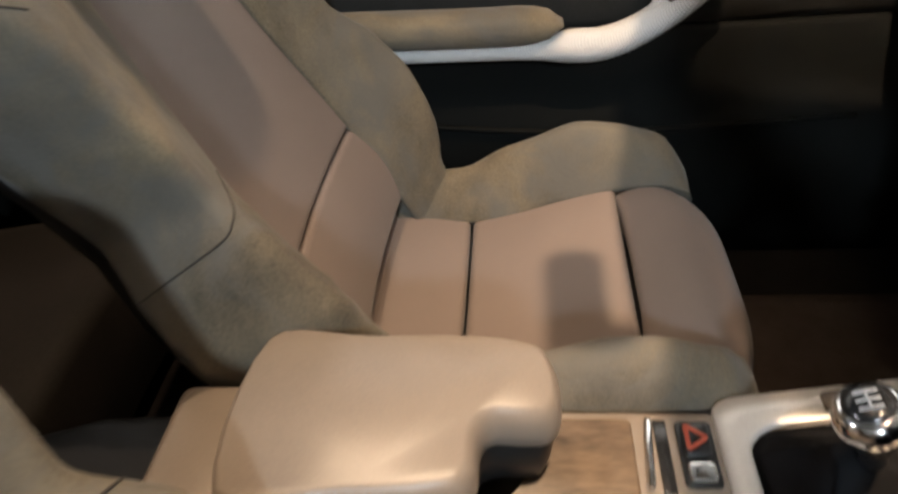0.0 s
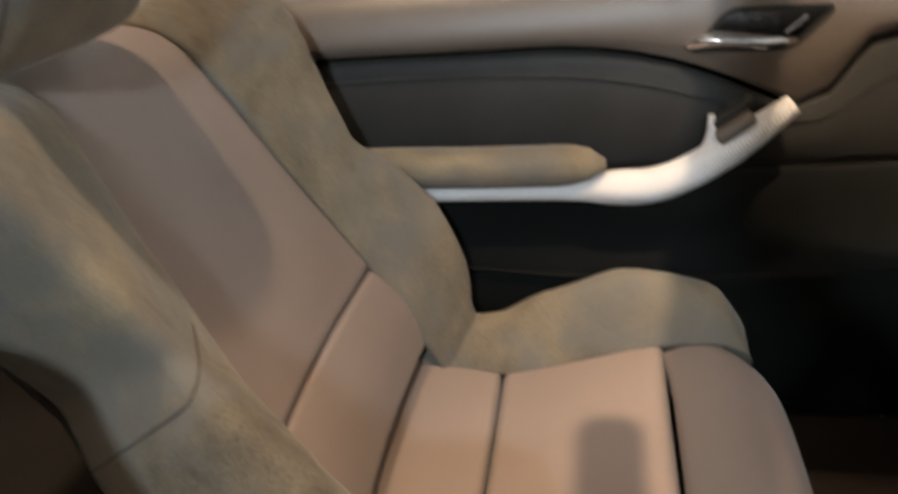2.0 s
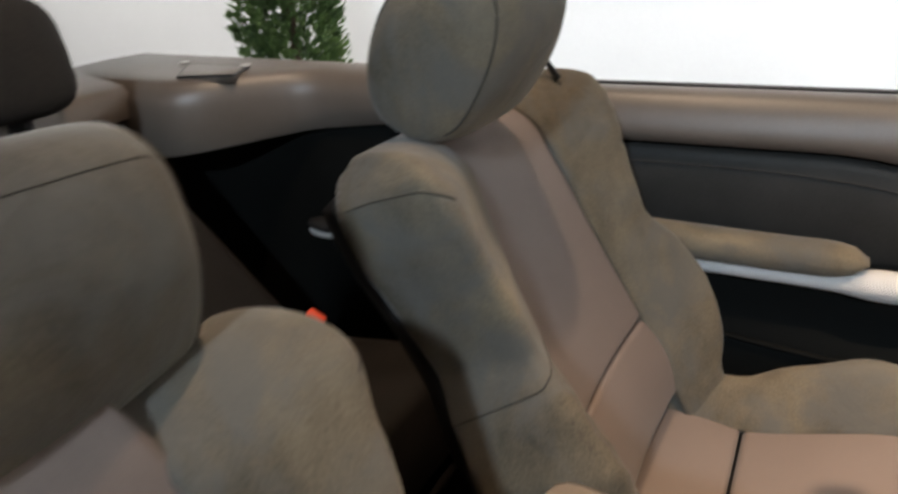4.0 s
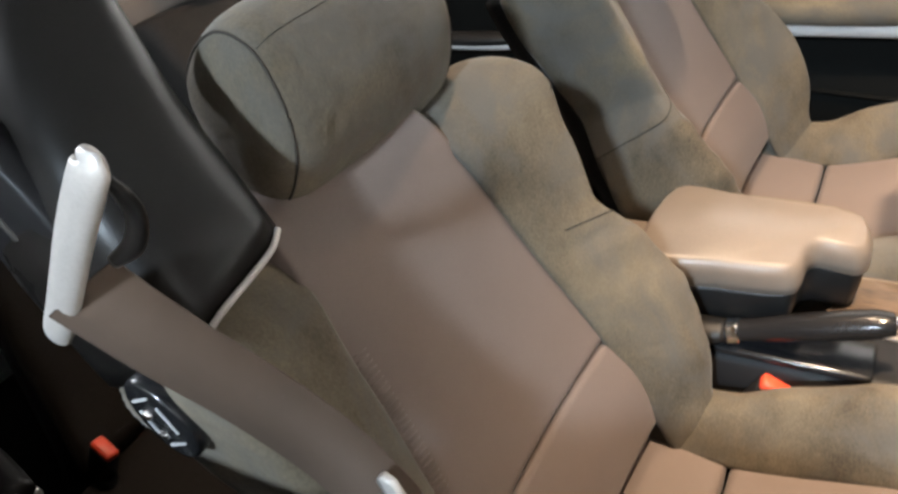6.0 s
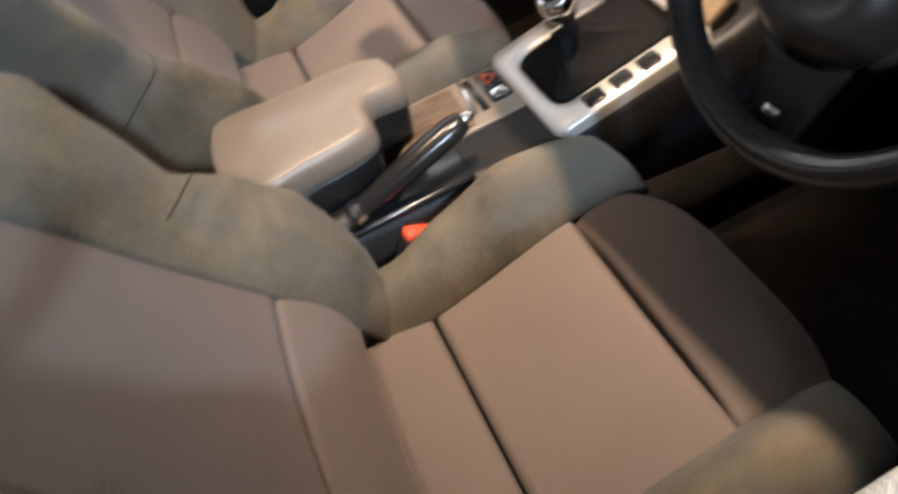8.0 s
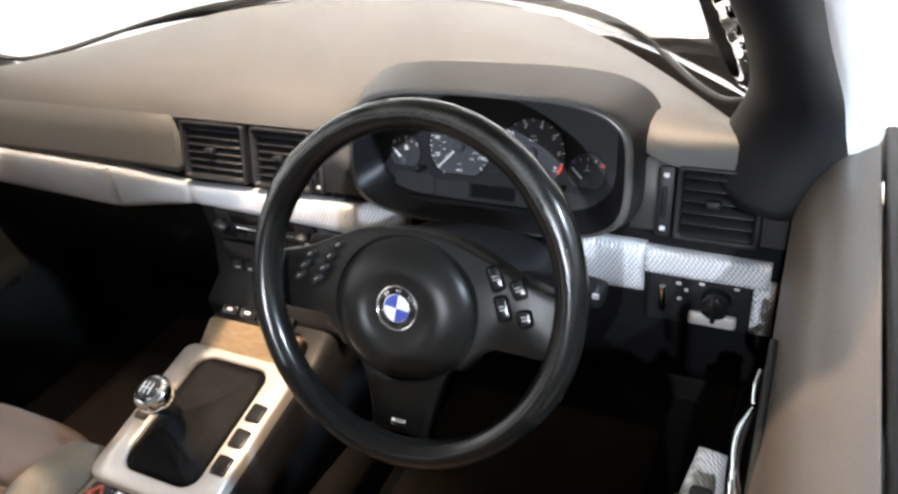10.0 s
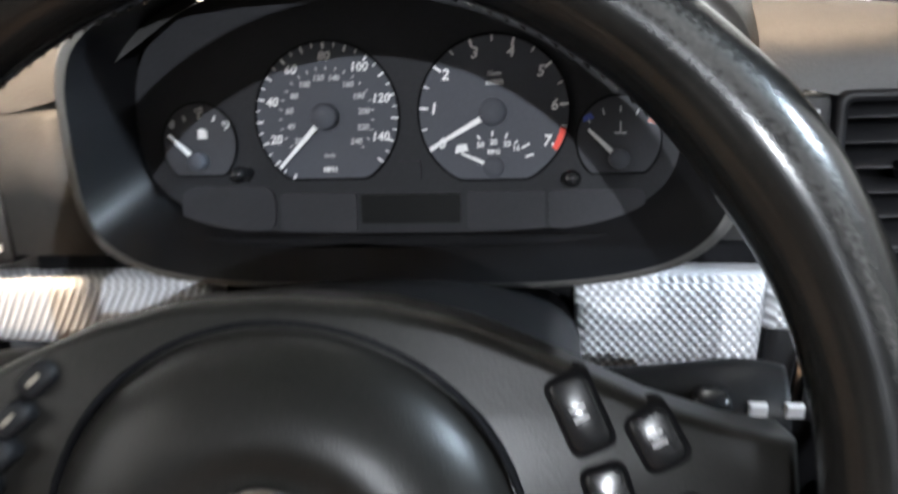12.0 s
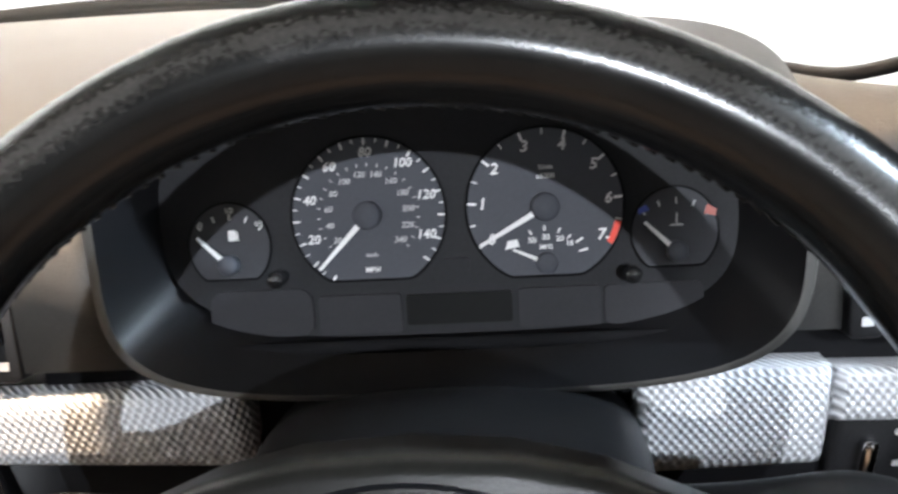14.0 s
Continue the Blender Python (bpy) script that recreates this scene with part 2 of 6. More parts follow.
def worn_rim(m, centre, axis, radius, thick):
    """Adds to a material pale, dull wear on the part of a ring that the palms rub, paler for its highlight."""
    nt = m.node_tree
    n, ln = nt.nodes, nt.links
    bsdf = n["Principled BSDF"]

    def math_node(op, a, b):
        q = n.new("ShaderNodeMath")
        q.operation = op
        for i, v in enumerate((a, b)):
            if isinstance(v, (int, float)):
                q.inputs[i].default_value = v
            else:
                ln.new(v, q.inputs[i])
        return q.outputs[0]

    def vec(op, a, b):
        q = n.new("ShaderNodeVectorMath")
        q.operation = op
        ln.new(a, q.inputs[0])
        if b is not None:
            q.inputs[1].default_value = b
        return q
    tc = n.new("ShaderNodeTexCoord")
    local = vec("SUBTRACT", tc.outputs["Object"], centre).outputs[0]
    high = vec("DOT_PRODUCT", local, axis).outputs["Value"]
    ln2 = vec("LENGTH", local, None).outputs["Value"]
    rad = math_node("SQRT", math_node("SUBTRACT", math_node("MULTIPLY", ln2, ln2), math_node("MULTIPLY", high, high)), 0)
    around = math_node("ARCTAN2", high, math_node("SUBTRACT", rad, radius))  # 0 outermost, a quarter turn facing the driver
    off = math_node("ABSOLUTE", math_node("SUBTRACT", around, 1.4), 0)
    u = math_node("MULTIPLY", off, -2.1)
    big = n.new("ShaderNodeTexNoise")
    big.inputs["Scale"].default_value, big.inputs["Detail"].default_value = 34, 7
    fine = n.new("ShaderNodeTexNoise")
    fine.inputs["Scale"].default_value, fine.inputs["Detail"].default_value = 620, 6
    for q in (big, fine):
        ln.new(tc.outputs["Object"], q.inputs["Vector"])
    patchy = n.new("ShaderNodeMapRange")
    patchy.inputs[1].default_value, patchy.inputs[2].default_value = 0.25, 0.75
    ln.new(fine.outputs[0], patchy.inputs[0])
    total = math_node("ADD", u, math_node("ADD", math_node("MULTIPLY", big.outputs[0], 0.75), math_node("MULTIPLY", patchy.outputs[0], 0.6)))
    rise = n.new("ShaderNodeMapRange")  # most wear on the upper half of the ring
    rise.inputs[1].default_value, rise.inputs[2].default_value = 0.02, 0.10
    rise.inputs[3].default_value, rise.inputs[4].default_value = -0.70, -0.05
    ln.new(vec("DOT_PRODUCT", local, (0, 0.462, 0.887)).outputs["Value"], rise.inputs[0])
    total = math_node("ADD", total, rise.outputs[0])
    mask = n.new("ShaderNodeMapRange")
    mask.inputs[1].default_value, mask.inputs[2].default_value = -0.02, 1.0
    mask.inputs[4].default_value = 0.75
    ln.new(total, mask.inputs[0])
    mix = n.new("ShaderNodeMix")
    mix.data_type = "RGBA"
    ln.new(mask.outputs[0], mix.inputs[0])
    ln.new(bsdf.inputs["Base Color"].links[0].from_socket, mix.inputs[6])
    # Wear grey is brightened to stand in for the rim's highlight too.
    mix.inputs[7].default_value = (0.135, 0.126, 0.116, 1)
    ln.new(mix.outputs[2], bsdf.inputs["Base Color"])
    rm = n.new("ShaderNodeMix")
    rm.data_type = "FLOAT"
    ln.new(mask.outputs[0], rm.inputs[0])
    ln.new(bsdf.inputs["Roughness"].links[0].from_socket, rm.inputs[2])
    rm.inputs[3].default_value = 0.42
    ln.new(rm.outputs[0], bsdf.inputs["Roughness"])


worn_rim(RIMHIDE, (0.373, 0.555, 0.882), (0, -0.887, 0.462), 0.180, 0.0175)

GLASS = bpy.data.materials.new("clear_glass")
GLASS.use_nodes = True
_g = GLASS.node_tree.nodes["Principled BSDF"]
_g.inputs["Base Color"].default_value = (0.95, 0.97, 0.96, 1)
_g.inputs["Transmission Weight"].default_value, _g.inputs["Roughness"].default_value, _g.inputs["IOR"].default_value = 1.0, 0.0, 1.1


# ---- mesh helpers ----
def thing(name, label, category, group="", kind="", at=(0, 0, 0)):
    ob = new(name)
    ob.location = at
    ob.empty_display_size = 0.05
    return tagged(ob, label, category, group, kind)


def part(name, bm, material, parent=None, label="", smooth=True, weld=True):
    """Links a bmesh, given in world coordinates, as one mesh object under a thing or a part."""
    if weld:
        bmesh.ops.recalc_face_normals(bm, faces=bm.faces)
    me = bpy.data.meshes.new(name)
    bm.to_mesh(me)
    bm.free()
    if smooth:
        me.shade_smooth()
    me.materials.append(material)
    ob = new(name, me)
    if parent is not None:
        root = Matrix.Translation(parent.location) if parent.type == "EMPTY" else Matrix()
        ob.parent = parent
        ob.matrix_parent_inverse = root.inverted()
    if label:
        ob["label"] = label
    return ob


def lerp(table, t):
    """Smooth reading of a table of (t, value) rows."""
    if t <= table[0][0]:
        return table[0][1]
    for (t0, v0), (t1, v1) in zip(table, table[1:]):
        if t <= t1:
            f = (t - t0) / (t1 - t0)
            return v0 + (v1 - v0) * (f * f * (3 - 2 * f) * 0.5 + f * 0.5)
    return table[-1][1]


def spline(points, t):
    """Catmull-Rom through points of any size, t from 0 to 1."""
    k = len(points) - 1
    x = min(max(t, 0), 1) * k
    i = min(int(x), k - 1)
    f = x - i
    p0, p1, p2, p3 = points[max(i - 1, 0)], points[i], points[i + 1], points[min(i + 2, k)]
    return [0.5 * (2 * b + (c - a) * f + (2 * a - 5 * b + 4 * c - d) * f * f + (3 * b - a - 3 * c + d) * f ** 3)
            for a, b, c, d in zip(p0, p1, p2, p3)]


def steps(n):
    """Parameters from 0 to 1, closer together at both ends."""
    return [0.45 * i / n + 0.55 * (0.5 - 0.5 * math.cos(math.pi * i / n)) for i in range(n + 1)]


def quads(bm, rows, closed=False):
    for r0, r1 in zip(rows, rows[1:]):
        k = len(r0)
        for j in range(k if closed else k - 1):
            bm.faces.new((r0[j], r0[(j + 1) % k], r1[(j + 1) % k], r1[j]))


def pad(surf, na, nb, r, depth, toward, bm=None, rb=None):
    """A stuffed panel over surf(a, b), with its four edges rolled down by r and a skirt of that depth."""
    bm = bm or bmesh.new()
    aa, bb = steps(na), steps(nb)
    base = [[Vector(surf(a, b)) for b in bb] for a in aa]
    e = 0.004

    def normal(a, b):
        pa = Vector(surf(min(a + e, 1), b)) - Vector(surf(max(a - e, 0), b))
        pb = Vector(surf(a, min(b + e, 1))) - Vector(surf(a, max(b - e, 0)))
        return pa.cross(pb).normalized()

    sign = 1 if normal(0.5, 0.5).dot(Vector(toward)) > 0 else -1
    run_a = [0.0] * (nb + 1)
    for j in range(nb + 1):
        run_a[j] = sum((base[i + 1][j] - base[i][j]).length for i in range(na))
    run_b = [sum((base[i][j + 1] - base[i][j]).length for j in range(nb)) for i in range(na + 1)]
    rows, norms = [], []
    for i, a in enumerate(aa):
        row, nrow = [], []
        for j, b in enumerate(bb):
            nn = normal(a, b) * sign
            drop = 0
            for d, rr in ((min(a, 1 - a) * run_a[j], r), (min(b, 1 - b) * run_b[i], rb or r)):
                if d < rr:
                    drop += rr - math.sqrt(max(rr * rr - (rr - d) ** 2, 0))
            row.append(bm.verts.new(base[i][j] - nn * min(drop, 1.3 * max(r, rb or r))))
            nrow.append(nn)
        rows.append(row)
        norms.append(nrow)
    quads(bm, rows)
    loop = [(i, 0) for i in range(na + 1)] + [(na, j) for j in range(1, nb + 1)]
    loop += [(i, nb) for i in range(na - 1, -1, -1)] + [(0, j) for j in range(nb - 1, 0, -1)]
    low = [bm.verts.new(rows[i][j].co - norms[i][j] * depth) for i, j in loop]
    for k in range(len(loop)):
        i, j = loop[k]
        i2, j2 = loop[(k + 1) % len(loop)]
        bm.faces.new((rows[i][j], rows[i2][j2], low[(k + 1) % len(loop)], low[k]))
    return bm


def box(centre, size, r=0.004, seg=2, turn=None, bm=None):
    """A box with rounded edges."""
    bm = bm or bmesh.new()
    made = bmesh.ops.create_cube(bm, size=1.0)["verts"]
    bmesh.ops.scale(bm, vec=size, verts=made)
    if r:
        edges = list({e for v in made for e in v.link_edges})
        out = bmesh.ops.bevel(bm, geom=edges, offset=min(r, min(size) * 0.49), segments=seg, profile=0.5, affect="EDGES")
        made = list({v for f in out["faces"] for v in f.verts} | {v for v in made if v.is_valid})
    m = Matrix.Translation(centre) @ (turn.to_4x4() if turn else Matrix())
    bmesh.ops.transform(bm, matrix=m, verts=[v for v in made if v.is_valid])
    return bm


def tube(points, radii, seg=12, flat=1.0, side=(0, 0, 1), bm=None, n=None, closed=False):
    """A round or flattened bar along a smooth line. radii: one or a list; flat: the height over the width."""
    bm = bm or bmesh.new()
    n = n or max(8, 6 * (len(points) - 1))
    ctr = [Vector(spline(points, i / n)) for i in range(n + 1)] if not closed else [Vector(p) for p in points]
    k = len(ctr)
    rows = []
    for i, c in enumerate(ctr):
        if closed:
            d = ctr[(i + 1) % k] - ctr[i - 1]
        else:
            d = ctr[min(i + 1, k - 1)] - ctr[max(i - 1, 0)]
        d.normalize()
        s = Vector(side)
        u = d.cross(s).normalized()
        w = u.cross(d).normalized()
        rad = spline([[q] for q in radii], i / (k - 1))[0] if isinstance(radii, (list, tuple)) else radii
        rows.append([bm.verts.new(c + u * rad * math.cos(q) + w * rad * flat * math.sin(q))
                     for q in (2 * math.pi * j / seg for j in range(seg))])
    if closed:
        rows.append(rows[0])
    quads(bm, rows, True)
    if not closed:
        for row in (rows[0], rows[-1]):
            bm.faces.new(row)
    return bm


def turned(profile, frame_m, seg=32, bm=None, cap=True):
    """A body of revolution: profile rows (radius, height), about the local z of frame_m."""
    bm = bm or bmesh.new()
    rows = []
    for r, h in profile:
        rows.append([bm.verts.new(frame_m @ Vector((r * math.cos(q), r * math.sin(q), h)))
                     for q in (2 * math.pi * j / seg for j in range(seg))])
    quads(bm, rows, True)
    if cap:
        for row in (rows[0], rows[-1]):
            bm.faces.new(row)
    return bm


def prism(outline, frame_m, h0, h1, r=0.0, seg=2, bm=None):
    """A flat plate: outline (x, y) in frame_m, from height h0 to h1, with its upper rim rounded by r."""
    bm = bm or bmesh.new()
    cx = sum(p[0] for p in outline) / len(outline)
    cy = sum(p[1] for p in outline) / len(outline)
    levels = [(h0, 0.0)]
    if r:
        for i in range(seg + 1):
            q = 0.5 * math.pi * i / seg
            levels.append((h1 - r + r * math.sin(q), r * (1 - math.cos(q))))
    else:
        levels.append((h1, 0.0))
    rows = []
    for h, inset in levels:
        row = []
        for x, y in outline:
            dx, dy = x - cx, y - cy
            ln = math.hypot(dx, dy) or 1
            f = max(0, 1 - inset / ln)
            row.append(bm.verts.new(frame_m @ Vector((cx + dx * f, cy + dy * f, h))))
        rows.append(row)
    quads(bm, rows, True)
    bm.faces.new(rows[0])
    bm.faces.new(rows[-1])
    return bm


def rounded(x0, y0, x1, y1, r, k=5):
    """The outline of a rounded rectangle."""
    pts = []
    for cx, cy, a0 in ((x1 - r, y1 - r, 0), (x0 + r, y1 - r, 90), (x0 + r, y0 + r, 180), (x1 - r, y0 + r, 270)):
        for i in range(k + 1):
            a = radians(a0 + 90 * i / k)
            pts.append((cx + r * math.cos(a), cy + r * math.sin(a)))
    return pts


def axes(origin, x, y):
    """A frame from its origin and its x and y directions."""
    x, y = Vector(x).normalized(), Vector(y).normalized()
    z = x.cross(y).normalized()
    y = z.cross(x)
    return Matrix.Translation(origin) @ Matrix((x, y, z)).transposed().to_4x4()


def loft(rings, cap=True, bm=None, closed=True):
    bm = bm or bmesh.new()
    rows = [[bm.verts.new(p) for p in ring] for ring in rings]
    quads(bm, rows, closed)
    if cap and closed:
        bm.faces.new(rows[0])
        bm.faces.new(rows[-1])
    return bm


def letters(text, size, m, bm, shear=0.0):
    """Adds flat raised characters, centred at the origin of the frame m."""
    cu = bpy.data.curves.new("characters", "FONT")
    cu.body, cu.size, cu.align_x, cu.align_y, cu.extrude, cu.shear, cu.resolution_u = text, size, "CENTER", "CENTER", 0.00015, shear, 2
    cu.offset = 0.022 * size
    ob = bpy.data.objects.new("characters", cu)
    me = ob.to_mesh()
    mm = me.copy()
    ob.to_mesh_clear()
    mm.transform(m)
    bm.from_mesh(mm)
    bpy.data.objects.remove(ob)
    bpy.data.curves.remove(cu)
    bpy.data.meshes.remove(mm)


# ---- the showroom ----
Z0 = 0.15


def slab(name, centre, size, material, label, category):
    ob = part(name, box(centre, size, 0), material, smooth=False)
    return tagged(ob, label, category, kind="structure")


slab("floor", (0.5, 0, Z0 - 0.1), (7.6, 11.4, 0.2), TILE, "pale grey polished showroom floor", "floor")
slab("wall_west", (-2.75, 0, Z0 + 1.55), (0.2, 11.0, 3.1), WALL, "plain white painted showroom wall", "wall")
# East wall is unseen, kept white to bounce soft fill onto the seats.
slab("wall_east", (4.1, 0, Z0 + 1.55), (0.2, 11.0, 3.1), WALL, "plain white painted showroom wall", "wall")
slab("wall_north", (0.675, 3.8, Z0 + 1.55), (6.65, 0.2, 3.1), WALL, "plain white painted showroom wall", "wall")
slab("wall_south", (0.675, -5.4, Z0 + 1.55), (6.65, 0.2, 3.1), LOWBOUNCE, "unseen showroom wall, grey to hold down bounced light", "wall")
slab("ceiling", (0.675, 0, Z0 + 3.2), (7.05, 11.2, 0.2), LOWBOUNCE, "unseen showroom ceiling, grey to hold down bounced light", "ceiling")


# ---- conifer by the wall ----
def conifer(at, height, width):
    ob = thing("potted_conifer", "dense green potted conifer standing by the white wall", "plant", at=at)
    x, y, z = at
    part("pot", turned([(0.13, 0), (0.17, 0.02), (0.19, 0.30), (0.205, 0.32), (0.205, 0.35), (0.185, 0.35), (0.18, 0.31), (0.02, 0.31)],
                       Matrix.Translation(at), 28), POT, ob, "dark round plant pot")
    part("trunk", tube([(x, y, z + 0.3), (x + 0.01, y, z + 0.7), (x, y + 0.01, z + height * 0.95)], [0.025, 0.02, 0.006], 8), BARK, ob)
    rnd = random.Random(4)
    bm = bmesh.new()
    for k in range(9000):
        f = rnd.random() ** 0.8
        hz = 0.36 + f * (height - 0.36)
        rmax = width * 0.5 * lerp([(0, 0.55), (0.15, 0.95), (0.4, 1.0), (0.7, 0.72), (0.9, 0.34), (1, 0.04)], f)
        q = rnd.uniform(0, 2 * math.pi)
        lump = 0.80 + 0.26 * math.sin(5 * q + 9 * f) * math.sin(23 * f + 2 * q)
        rr = rmax * lump * rnd.uniform(0.35, 1.0) ** 0.6
        c = Vector((x + rr * math.cos(q), y + rr * math.sin(q), z + hz))
        out = Vector((math.cos(q), math.sin(q), rnd.uniform(0.5, 1.6))).normalized()
        s = out.cross(Vector((rnd.uniform(-1, 1), rnd.uniform(-1, 1), rnd.uniform(-1, 1)))).normalized()
        ln, wd = rnd.uniform(0.03, 0.07), rnd.uniform(0.007, 0.013)
        nn = out.cross(s) * wd * 0.6
        v = [bm.verts.new(p) for p in (c, c + out * ln * 0.5 + s * wd, c + out * ln, c + out * ln * 0.5 - s * wd, c + out * ln * 0.45 + nn)]
        for a, b in ((0, 1), (1, 2), (2, 3), (3, 0)):
            bm.faces.new((v[a], v[b], v[4]))
    part("crown", bm, LEAF, ob, "uneven crown of small green sprays", smooth=False, weld=False)
    return ob


conifer((-2.1, -1.86, Z0), 1.75, 0.50)


# ---- the car's shell ----
def simple(name, bm, material, label, category, kind="structure", smooth=True):
    return tagged(part(name, bm, material, smooth=smooth), label, category, kind=kind)


simple("car_floor", box((0, 0.0, 0.22), (1.50, 2.9, 0.14), 0.03), SHADECARPET, "brown carpeted car floor, coloured dark for deep shade", "floor")
simple("toe_board", box((0, 1.17, 0.55), (1.44, 0.06, 0.72), 0.02, turn=Euler((radians(-18), 0, 0)).to_matrix()), SHADECARPET, "carpeted toe board under the dashboard", "bulkhead")
simple("transmission_tunnel", loft([[(x, y, z) for x, z in ((-0.15, 0.285), (-0.11, 0.44), (0.11, 0.44), (0.15, 0.285))] for y in (-1.0, 0.0, 1.12)]), SHADECARPET,
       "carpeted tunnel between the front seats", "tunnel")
for sx in (-1, 1):
    ob = simple("floor_mat", pad(lambda a, b: (sx * (0.17 + 0.40 * a), 0.42 + 0.55 * b, 0.297), 8, 8, 0.006, 0.004, (0, 0, 1)), MAT,
                "taupe carpet mat in the front footwell", "floor mat", "thing")
    ob["group"] = "floor mats"


def sweep_x(profile, x0, x1, nx=2):
    return loft([[(x0 + (x1 - x0) * i / nx, y, z) for y, z in profile] for i in range(nx + 1)])


# ---- seats ----
TILT_S, TILT_C = math.sin(radians(26)), math.cos(radians(26))
WIDTH = [(-0.02, 0.20), (0.0, 0.215), (0.1, 0.25), (0.2, 0.268), (0.27, 0.258), (0.34, 0.236), (0.42, 0.252), (0.50, 0.270), (0.55, 0.270), (0.585, 0.262)]
PROUD = [(-0.02, 0.03), (0.05, 0.06), (0.12, 0.085), (0.20, 0.088), (0.27, 0.072), (0.335, 0.047), (0.42, 0.052), (0.50, 0.057), (0.56, 0.057), (0.61, 0.050)]
RIDGE = [(0.0, 0.70), (0.12, 0.78), (0.20, 0.81), (0.29, 0.84), (0.36, 0.88), (0.50, 0.91), (0.61, 0.90)]  # where across the bolster its ridge runs
INNER = [(-0.02, 0.155), (0.19, 0.152), (0.4, 0.128), (0.55, 0.105), (0.61, 0.09)]
CUSH = [(0.0, 0.494), (0.05, 0.497), (0.10, 0.494), (0.15, 0.487), (0.355, 0.537), (0.42, 0.546), (0.465, 0.532)]


def front_seat(side, seat_x, label, head_y, head_z, top_h, wing_h, head_l, head_w, rake_y, form=(1, 1, 0, 0.16, 0, 0, 0, 0)):
    """A front seat; side is +1 where its outer side lies towards +x."""
    ob = thing("front_seat", label, "car seat", "front seats", at=(seat_x, 0.05, 0.29))

    def back(l, h, n):
        return Vector((seat_x + side * l, rake_y - TILT_S * h + TILT_C * n, 0.48 + TILT_C * h + TILT_S * n))

    fwd = Vector((0, TILT_C, TILT_S))

    def roll(s, crest):
        """Height and setback along the backrest's face, which rolls over at the top."""
        if s <= crest:
            return s, 0.0
        q = min((s - crest) / 0.15, 1) * math.pi / 2
        return crest + 0.088 * math.sin(q), -0.105 * (1 - math.cos(q))

    # backrest: centre panel, lumbar roll, tuck
    def centre(h0, h1, swell, sunk=0.0):
        def f(a, b):
            h, dn = roll(h0 + (h1 - h0) * b, top_h)
            l = (2 * a - 1) * (lerp(INNER, h) + 0.010)
            return back(l, h, 0.004 - sunk + dn - 0.010 * math.sin(math.pi * a) + swell * math.sin(math.pi * b))
        return f

    part("back_panel", pad(centre(0.193, top_h + 0.148, -0.004), 22, 44, 0.0012, 0.05, fwd, rb=0.004), FABRIC, ob, "smooth taupe fabric centre panel")
    part("lumbar_roll", pad(centre(0.058, 0.1915, 0.011), 22, 16, 0.0012, 0.05, fwd, rb=0.006), FABRIC, ob, "raised taupe fabric roll")
    part("tuck_roll", pad(centre(-0.03, 0.0560, 0.004, 0.028), 20, 8, 0.0012, 0.05, fwd, rb=0.006), FABRIC, ob)

    def section(a, h):
        """Across a bolster: up from the panel to its ridge, over it and down the flat side; (share of the width, share of the height)."""
        peak, crisp = lerp(RIDGE, h), min(max((h - 0.08) / 0.22, 0), 1)
        keep = 0.38 + 0.36 * crisp
        if a < 0.45:
            t = a / 0.45
            return peak * t, (1 - 0.62 * crisp) * math.sin(math.pi / 2 * t) + 0.62 * crisp * t
        if a < 0.64:
            t = (a - 0.45) / 0.19 * math.pi / 2
            return peak + (1 - peak) * math.sin(t), 1 - (1 - keep) * (1 - math.cos(t))
        t = (a - 0.64) / 0.36
        return 1 - 0.05 * t * t, keep - (1.9 + keep) * t

    def bolster(sgn, h0, h1):
        def f(a, b):
            s = h0 + (h1 - h0) * b
            h, dn = roll(s, wing_h)
            top = max(0, (s - wing_h) / 0.15)
            h -= 0.080 * min(top, 1) ** 1.5 * max(0, (a - 0.55) / 0.45) ** 1.5
            w, p, i0 = lerp(WIDTH, h) - 0.030 * top ** 2, lerp(PROUD, h) * (0.80 if sgn > 0 and side > 0 else 0.88 if side > 0 else 1.0), lerp(INNER, h)
            u, n = section(a, h)
            fold = 0.0013 * math.sin(60 * h + 9 * a + sgn) * math.sin(math.pi * min(a * 1.4, 1))
            fold += 0.0012 * math.sin(150 * h - 22 * a + 2 * sgn + 3 * math.sin(25 * h)) * max(0, math.sin(3.4 * a)) * max(0, math.sin(14 * h + sgn))
            if a < 0.64:  # the crease where the wing meets the shoulder
                fold -= (0.005 if sgn < 0 else 0.003) * math.exp(-((h - 0.318 + 0.05 * a) / 0.010) ** 2) * math.sin(math.pi * a / 0.64)
            depth = 0.004 + n * max(p, 0.05) * (p / max(p, 0.05) if n > 0 else 1) + fold + dn
            return back(sgn * (i0 + (w - i0) * u), h, max(depth, -0.080 + 0.0001 * a))
        return f

    for sgn in (1, -1):
        wing = bolster(sgn, -0.02, wing_h + 0.148)
        part("side_bolster", pad(wing, 28, 96, 0.0022, 0.02, fwd, rb=0.0012), SUEDE, ob, "bulging olive suede side bolster")
